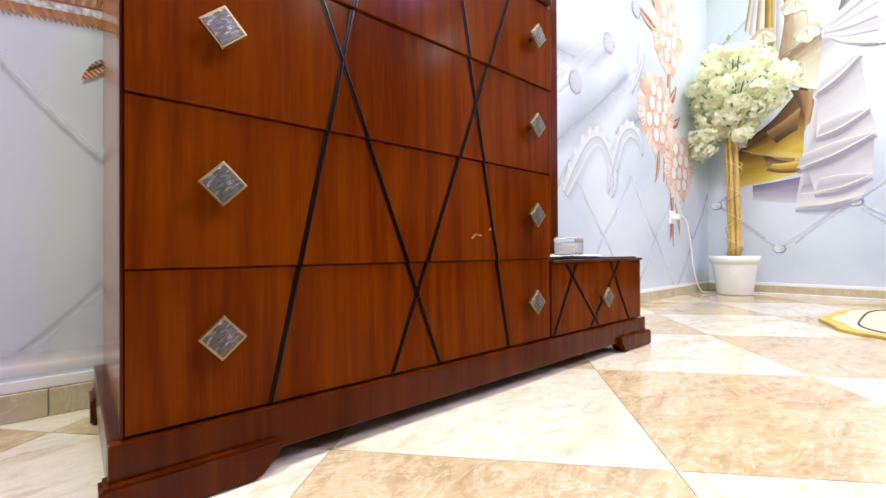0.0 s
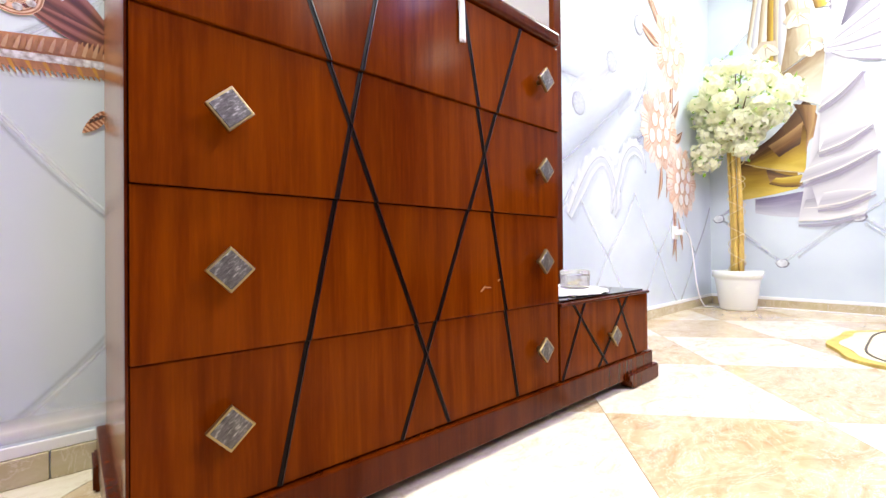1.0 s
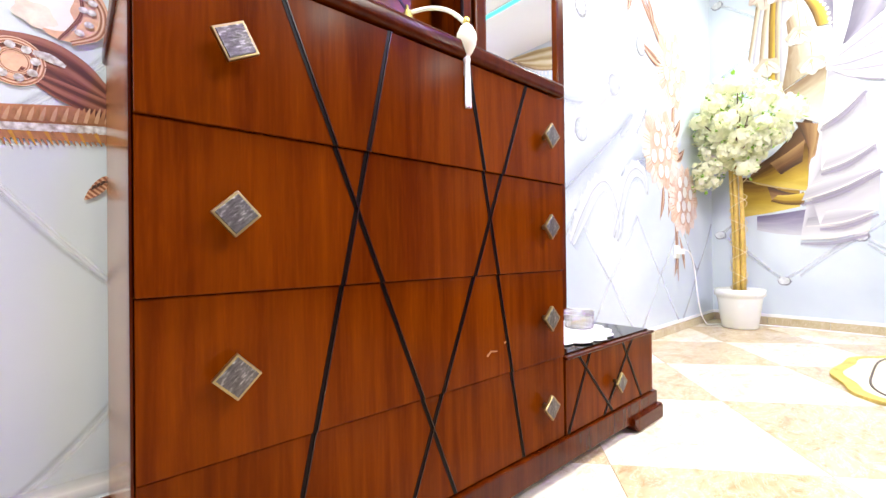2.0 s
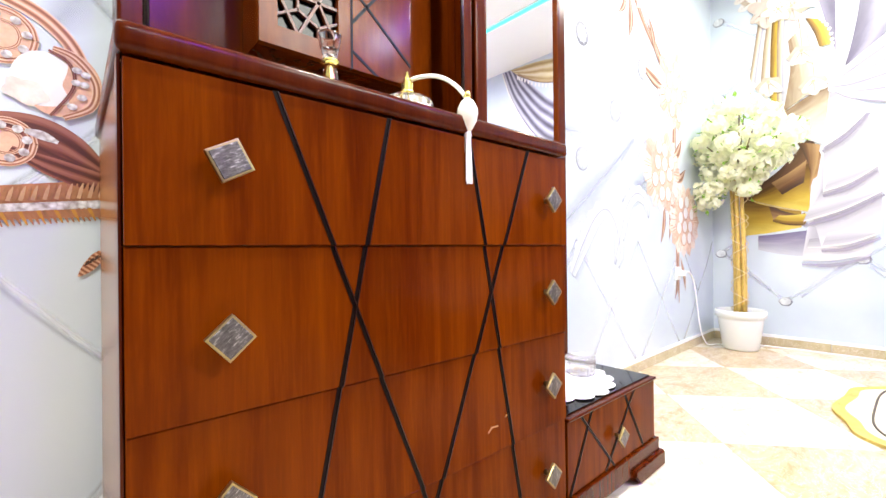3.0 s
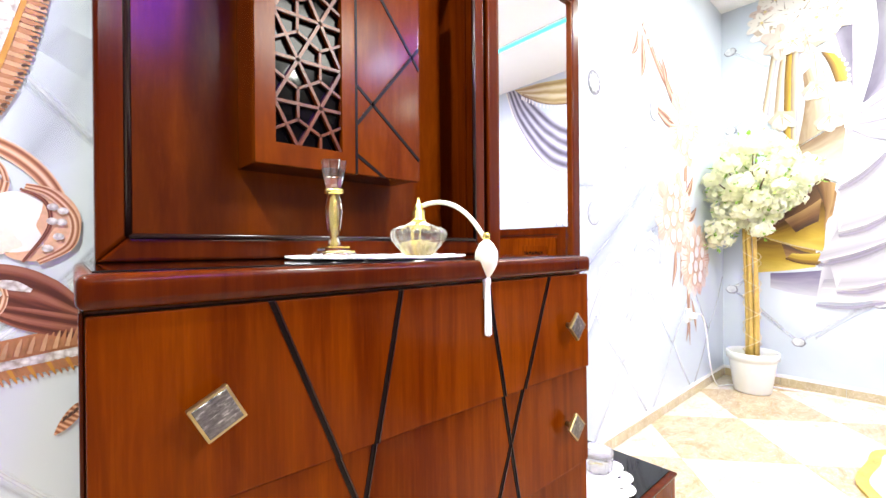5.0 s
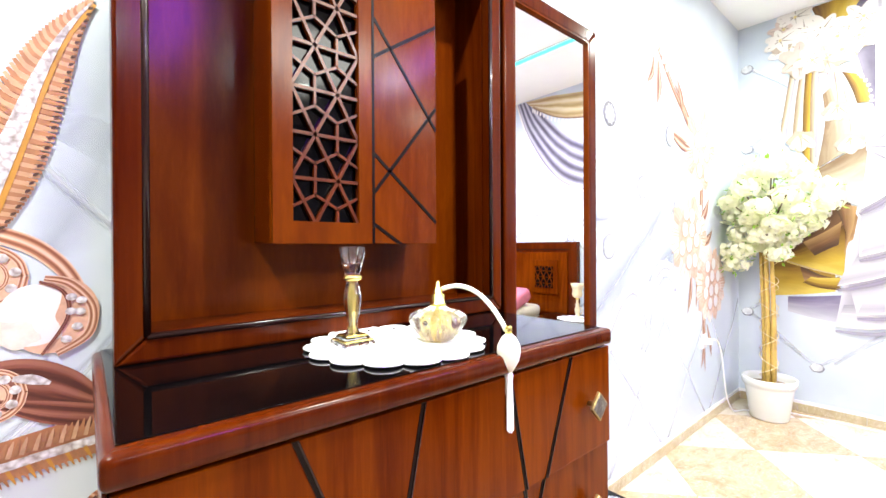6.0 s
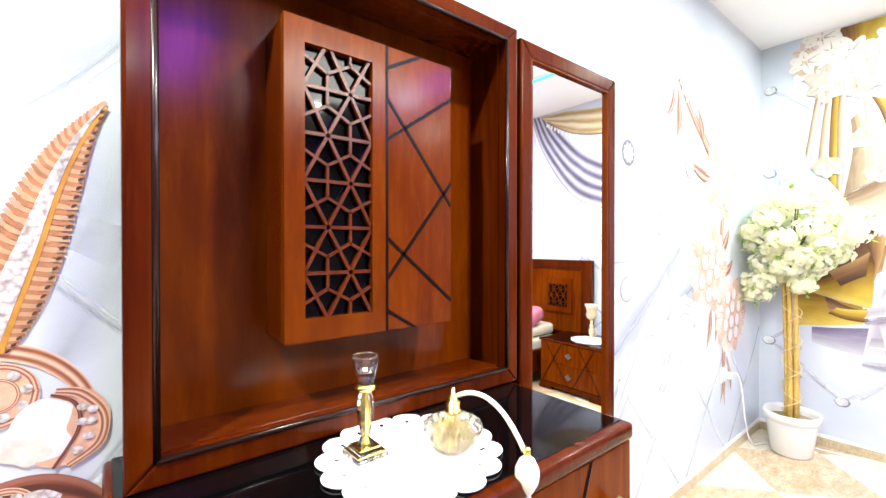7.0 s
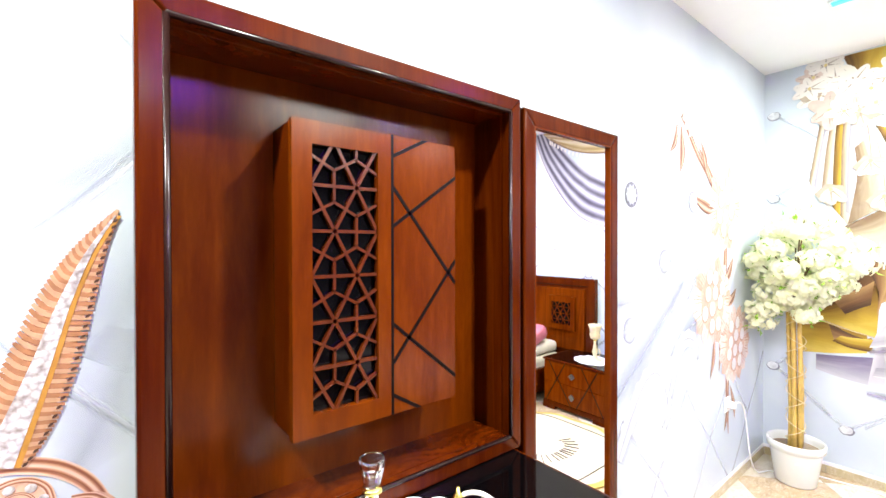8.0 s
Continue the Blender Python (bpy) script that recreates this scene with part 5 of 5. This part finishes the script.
P_GOLD_TURN = satin("print_gold_turn", [(0.0, (0.10, 0.045, 0.01)), (0.3, (0.27, 0.155, 0.016)), (0.65, (0.47, 0.32, 0.03)), (1.0, (0.64, 0.49, 0.09))])
P_BROWN_TURN = satin("print_brown_turn", [(0.0, (0.07, 0.035, 0.02)), (0.5, (0.20, 0.10, 0.04)), (1.0, (0.42, 0.26, 0.11))])
P_BEIGE_TURN = satin("print_beige_turn", [(0.0, (0.2, 0.125, 0.0669)), (0.25, (0.367, 0.297, 0.197)), (0.6, (0.569, 0.518, 0.409)), (1.0, (0.685, 0.657, 0.576))])
P_WHITE_TURN = satin("print_white_turn", [(0.0, (0.293, 0.285, 0.333)), (0.3, (0.455, 0.448, 0.488)), (0.65, (0.57, 0.57, 0.594)), (1.0, (0.684, 0.684, 0.7))], 0.22)
P_TUCK = satin("print_turned_hem", [(0.0, (0.50, 0.49, 0.53)), (0.4, (0.40, 0.39, 0.44)), (1.0, (0.60, 0.60, 0.62))], 0.18)
P_LILAC_TURN = satin("print_lilac_turn", [(0.0, (0.153, 0.131, 0.225)), (0.45, (0.297, 0.279, 0.369)), (1.0, (0.504, 0.513, 0.567))])
P_VOILE = folds("print_sheer_voile", [(0.05, (0.354, 0.337, 0.396)), (0.45, (0.488, 0.481, 0.53)), (0.85, (0.64, 0.632, 0.665))], 2.2, 0.7, 0.5, 1.4)
P_LINING = folds("print_violet_grey_lining", [(0.05, (0.06, 0.05, 0.085)), (0.45, (0.12, 0.105, 0.16)), (0.85, (0.24, 0.22, 0.29))], 1.2, 0.8, 0.5, 1.4)
P_SWAG_LIGHT = folds("print_folded_swag", [(0.10, (0.06, 0.055, 0.08)), (0.34, (0.17, 0.16, 0.21)), (0.62, (0.31, 0.30, 0.36)), (0.92, (0.52, 0.52, 0.57))], 4.5, 0.5, 0.5, 1.2)


def drapery():
    e = wall_east
    # gold under-drapes with brown hollows
    sheet(e, "brown_hollow", [(0.86, 1.12), (0.72, 1.22), (0.55, 1.43)], [(0.90, 0.98), (0.70, 1.02), (0.46, 1.20)], P_BROWN_TURN, 0.0008)
    sheet(e, "gold_drape", [(0.93, 1.06), (0.80, 1.04), (0.60, 1.00)], [(0.93, 0.77), (0.76, 0.79), (0.60, 0.82)], P_GOLD_TURN, 0.0022)
    sheet(e, "lilac_tail", [(0.84, 0.77), (0.72, 0.78), (0.56, 0.80)], [(0.84, 0.67), (0.72, 0.64), (0.56, 0.62)], P_LILAC_TURN, 0.0012)
    sheet(e, "brown_fold", [(0.78, 0.99), (0.68, 0.93), (0.58, 0.90)], [(0.75, 0.87), (0.67, 0.88), (0.58, 0.92)], P_BROWN_TURN, 0.0040)
    sheet(e, "gold_fold", [(0.76, 0.87), (0.68, 0.84), (0.58, 0.83)], [(0.72, 0.91), (0.67, 0.905), (0.57, 0.91)], P_GOLD_TURN, 0.0056)
    sheet(e, "gold_flap", [(0.90, 1.04), (0.74, 1.14), (0.54, 1.26)], [(0.84, 1.00), (0.72, 0.96), (0.56, 0.92)], P_GOLD_TURN, 0.0072)
    band(e, "gold_flap_edge", [(0.90, 1.035, 0.003), (0.72, 0.965, 0.005), (0.57, 0.925, 0.003)], P_GOLD_PALE, 0.0090, 6)
    sheet(e, "brown_hollow", [(0.70, 1.05), (0.64, 1.09), (0.585, 1.12)], [(0.76, 1.14), (0.66, 1.20), (0.57, 1.27)], P_BROWN_TURN, 0.0084)
    sheet(e, "brown_fold", [(0.62, 1.40), (0.58, 1.30), (0.55, 1.20)], [(0.50, 1.36), (0.52, 1.22), (0.56, 1.05)], P_BROWN_TURN, 0.0090)
    # dark lining and light voile behind the knot
    sheet(e, "grey_lining", [(0.58, 2.66), (0.50, 2.30), (0.44, 2.02), (0.40, 1.84)], [(-0.10, 2.66), (0.00, 2.30), (0.16, 2.02), (0.34, 1.84)], P_LINING, 0.0012, 8)
    sheet(e, "voile_fall", [(0.42, 2.66), (0.42, 2.28), (0.42, 2.02), (0.42, 1.82)], [(0.34, 2.66), (0.31, 2.28), (0.34, 2.02), (0.38, 1.84)], P_VOILE, 0.0030, 8)
    # white jabot: layered flaps, each with a slanting hem
    sheet(e, "jabot_drape", [(0.45, 1.72), (0.49, 1.34), (0.55, 0.95), (0.60, 0.60)], [(0.40, 1.70), (0.25, 1.25), (0.23, 0.90), (0.28, 0.62)], P_VOILE, 0.0100, 8)
    flaps = (((0.49, 1.34), (0.27, 1.54), (0.45, 1.70), (0.40, 1.71)), ((0.49, 1.05), (0.24, 1.18), (0.48, 1.36), (0.28, 1.52)),
             ((0.59, 0.86), (0.21, 1.03), (0.49, 1.07), (0.24, 1.18)), ((0.50, 0.69), (0.23, 0.77), (0.54, 0.88), (0.22, 1.02)), ((0.60, 0.60), (0.27, 0.65), (0.56, 0.74), (0.25, 0.78)))
    for k, (p, q, a, b) in enumerate(flaps):
        o = 0.0260 - 0.0032 * k
        m, n = ((p[0] + q[0]) / 2, (p[1] + q[1]) / 2 - 0.02), ((a[0] + b[0]) / 2, (a[1] + b[1]) / 2)
        sheet(e, "jabot_flap", [a, n, b], [p, m, q], P_WHITE_TURN, o, 6)
        band(e, "hem_shade", [(p[0], p[1] - 0.03, 0.02), (m[0], m[1] - 0.035, 0.045), (q[0], q[1] - 0.03, 0.015)], P_SHADE_LILAC, o - 0.0014, 6)
        band(e, "hem_edge", [(*p, 0.003), (*m, 0.005), (*q, 0.003)], P_LILY, o + 0.0018, 6)
        # the cloth turned under at the hem, narrowing to the tip
        tuck = [(p[0] - 0.03, p[1] + 0.085), (m[0] - 0.01, m[1] + 0.075), q]
        sheet(e, "flap_turn", [p, m, q], tuck, P_TUCK, o + 0.0006, 6)
        band(e, "turn_edge", [(*tuck[0], 0.002), (*tuck[1], 0.003), (*tuck[2], 0.002)], P_LILY, o + 0.0014, 6)
    # voile swept sideways from the knot
    sheet(e, "voile_sweep", [(0.46, 1.76), (0.34, 1.86), (0.20, 1.97), (-0.05, 2.16), (-0.35, 2.40)], [(0.46, 1.70), (0.36, 1.64), (0.20, 1.56), (-0.05, 1.56), (-0.35, 1.66)], P_VOILE, 0.0290, 8)
    for k in range(5):
        band(e, "knot_pleat", [(0.445, 1.735 - 0.008 * k, 0.003), (0.35, 1.80 - 0.045 * k, 0.010), (0.20, 1.90 - 0.085 * k, 0.016)], P_SHADE_LILAC, 0.0306, 6)
    # cloths fanning out under the flowers
    fan = ((0.80, 0.88, 0.86, 1.84, P_BEIGE_TURN), (0.77, 0.855, 0.815, 1.80, P_WHITE_TURN), (0.745, 0.82, 0.775, 1.72, P_BEIGE_TURN), (0.72, 0.765, 0.715, 1.66, P_GOLD_TURN), (0.69, 0.725, 0.68, 1.60, P_BEIGE_TURN), (0.655, 0.70, 0.62, 1.62, P_WHITE_TURN), (0.62, 0.64, 0.56, 1.72, P_LILAC))
    for k, (s, b0, b1, zb, m) in enumerate(fan):
        sheet(e, "hanging_fold", [(s + 0.02, 2.34), ((s + b0) / 2 + 0.014, 2.10), (b0, zb + 0.08)], [(s - 0.02, 2.34), ((s + b1) / 2 - 0.012, 2.10), (b1, zb)], m, 0.0050 + 0.0016 * k)
    sheet(e, "beige_cloth", [(0.66, 2.10), (0.65, 1.90), (0.69, 1.62)], [(0.56, 2.20), (0.49, 2.00), (0.41, 1.80)], P_BEIGE_TURN, 0.0190)
    sheet(e, "beige_cloth", [(0.72, 1.60), (0.60, 1.67), (0.45, 1.76)], [(0.64, 1.46), (0.56, 1.40), (0.48, 1.36)], P_BEIGE_TURN, 0.0210)
    sheet(e, "gold_tail", [(0.57, 2.22), (0.53, 2.12), (0.50, 2.00)], [(0.49, 2.18), (0.455, 2.10), (0.44, 2.00)], P_GOLD_TURN, 0.0230)
    for p in smooth_path([(0.49, 2.18, 0), (0.45, 2.10, 0), (0.435, 2.00, 0)], 3):
        patch(e, "bead_drop", p.x, p.y, 0.010, 0.010, P_LILY, 0.0250, 10)
    # flower bouquet on gold cloth
    sheet(e, "gold_swag", [(0.72, 2.69), (0.70, 2.64), (0.68, 2.56)], [(0.46, 2.69), (0.50, 2.62), (0.56, 2.50)], P_GOLD_TURN, 0.0030)
    rnd = random.Random(21)
    spots = ((0.86, 2.60), (0.80, 2.66), (0.75, 2.56), (0.83, 2.47), (0.74, 2.44), (0.66, 2.52), (0.78, 2.36), (0.66, 2.40), (0.59, 2.45), (0.53, 2.50), (0.49, 2.42), (0.57, 2.36), (0.64, 2.33), (0.71, 2.34), (0.88, 2.53), (0.47, 2.53))
    for k, (s, z) in enumerate(spots):
        bloom(e, s, z, rnd.uniform(0.085, 0.115), P_BLUSH if k in (0, 6, 12) else P_LILY, 0.0150 + 0.0012 * k, rnd)
    for k, (s, z) in enumerate(((0.59, 1.955), (0.53, 1.735), (0.77, 1.80))):
        bloom(e, s, z + 0.05, 0.10, P_LILY_SHADED, 0.031 + 0.001 * k, rnd, True)
        if k < 2:
            band(e, "flower_stalk", [(s - 0.01, z + 0.02, 0.004), (s + 0.005, z + 0.22, 0.004), (s + 0.03, z + 0.38, 0.003)], P_BEIGE_TURN, 0.0275, 5)
    # swags towards the bed, gold over folded voile, with bead drops
    upper, lower = [(-1.16, 2.69), (-0.84, 2.67), (-0.50, 2.62), (-0.10, 2.58)], [(-1.06, 2.60), (-0.78, 2.44), (-0.46, 2.36), (-0.10, 2.36)]
    sheet(e, "gold_swag", upper, lower, P_GOLD_PALE, 0.0130, 8)
    band(e, "dark_trim", [(p[0], p[1] + 0.012, 0.012) for p in lower], P_BROWN, 0.0150, 8)
    for p in smooth_path([(q[0], q[1] - 0.025, 0) for q in lower], 7):
        patch(e, "bead_drop", p.x, p.y, 0.012, 0.022, P_LILY, 0.0170, 10)
    sheet(e, "lilac_swag", [(-1.06, 2.69), (-0.92, 2.50), (-0.68, 2.26), (-0.42, 2.10), (-0.10, 2.00)], [(-1.28, 2.69), (-1.14, 2.32), (-0.88, 1.92), (-0.60, 1.70), (-0.10, 1.58)], P_SWAG_LIGHT, 0.0060, 10)
    band(e, "swag_hem", [(-1.28, 2.69, 0.008), (-1.14, 2.32, 0.010), (-0.88, 1.92, 0.012), (-0.60, 1.70, 0.012), (-0.10, 1.58, 0.010)], P_LILY, 0.0080, 10)
    for s, z in ((-0.99, 1.47), (-0.61, 1.20)):
        patch(e, "stud", s, z, 0.028, 0.028, P_DARK_SILVER, 0.0030, 14)
        patch(e, "stud", s - 0.006, z + 0.006, 0.016, 0.016, P_CARVED_FLAT, 0.0050, 12)


def bloom(wall, s, z, r, material, off, rnd, hanging=False):
    """A printed lily: six pointed petals, each with a shaded root and vein."""
    t0, squash = rnd.random() * 6.28, rnd.uniform(0.65, 1.0)
    petal = bmesh.new()
    for k in range(3 if hanging else 6):
        a = -2.25 + k * 0.62 if hanging else t0 + k * 1.0472 + rnd.uniform(-0.15, 0.15)
        q = r * rnd.uniform(0.85, 1.1)
        patch(wall, "", s + 0.5 * q * math.cos(a), z + 0.5 * q * squash * math.sin(a), q * 0.54, q * (0.36 if k % 2 else 0.30), material, off + 0.0002 * k, 14, 0.09, 2, math.atan2(squash * math.sin(a), math.cos(a)), petal)
        band(wall, "petal_vein", [(s + 0.14 * q * math.cos(a), z + 0.14 * q * squash * math.sin(a), r * 0.09), (s + 0.5 * q * math.cos(a), z + 0.5 * q * squash * math.sin(a), r * 0.05), (s + 0.92 * q * math.cos(a), z + 0.92 * q * squash * math.sin(a), 0.0008)], P_PETAL_SHADE, off + 0.0016, 4)
    part("flower", petal, material, wall)
    patch(wall, "flower_heart", s, z, r * 0.11, r * 0.11, P_GOLD_HEART, off + 0.0024, 10)
    patch(wall, "flower_shade", s, z - r * 0.25, r * 0.72, r * 0.6, P_FLOWER_SHADE, off - 0.0010, 16, 0.12, 5)


P_PETAL_SHADE = soft("print_petal_vein", (0.472, 0.378, 0.284), 0.75)
P_FLOWER_SHADE = plain("print_flower_shadow", (0.441, 0.367, 0.283), 0.5, 0, 0.3, 14)
P_GOLD_HEART = plain("print_flower_heart", (0.62, 0.50, 0.22), 0.5, 0, 0.3, 60)
P_GOLD_PALE = folds("print_pale_gold_satin", [(0.05, (0.311, 0.207, 0.074)), (0.45, (0.518, 0.4, 0.192)), (0.85, (0.651, 0.562, 0.37))], 3.0, 0.8)
P_SHADE_LILAC = soft("print_lilac_shade", (0.36, 0.32, 0.416), 0.7)

# soft white highlight painted along the wall's foot, above the skirting
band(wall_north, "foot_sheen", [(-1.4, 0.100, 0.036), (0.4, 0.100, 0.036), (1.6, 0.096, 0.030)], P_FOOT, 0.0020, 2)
quilting()
feather()
jewel_swirl()
jewel_vine()
drapery()

skirting()
floor_tiles()
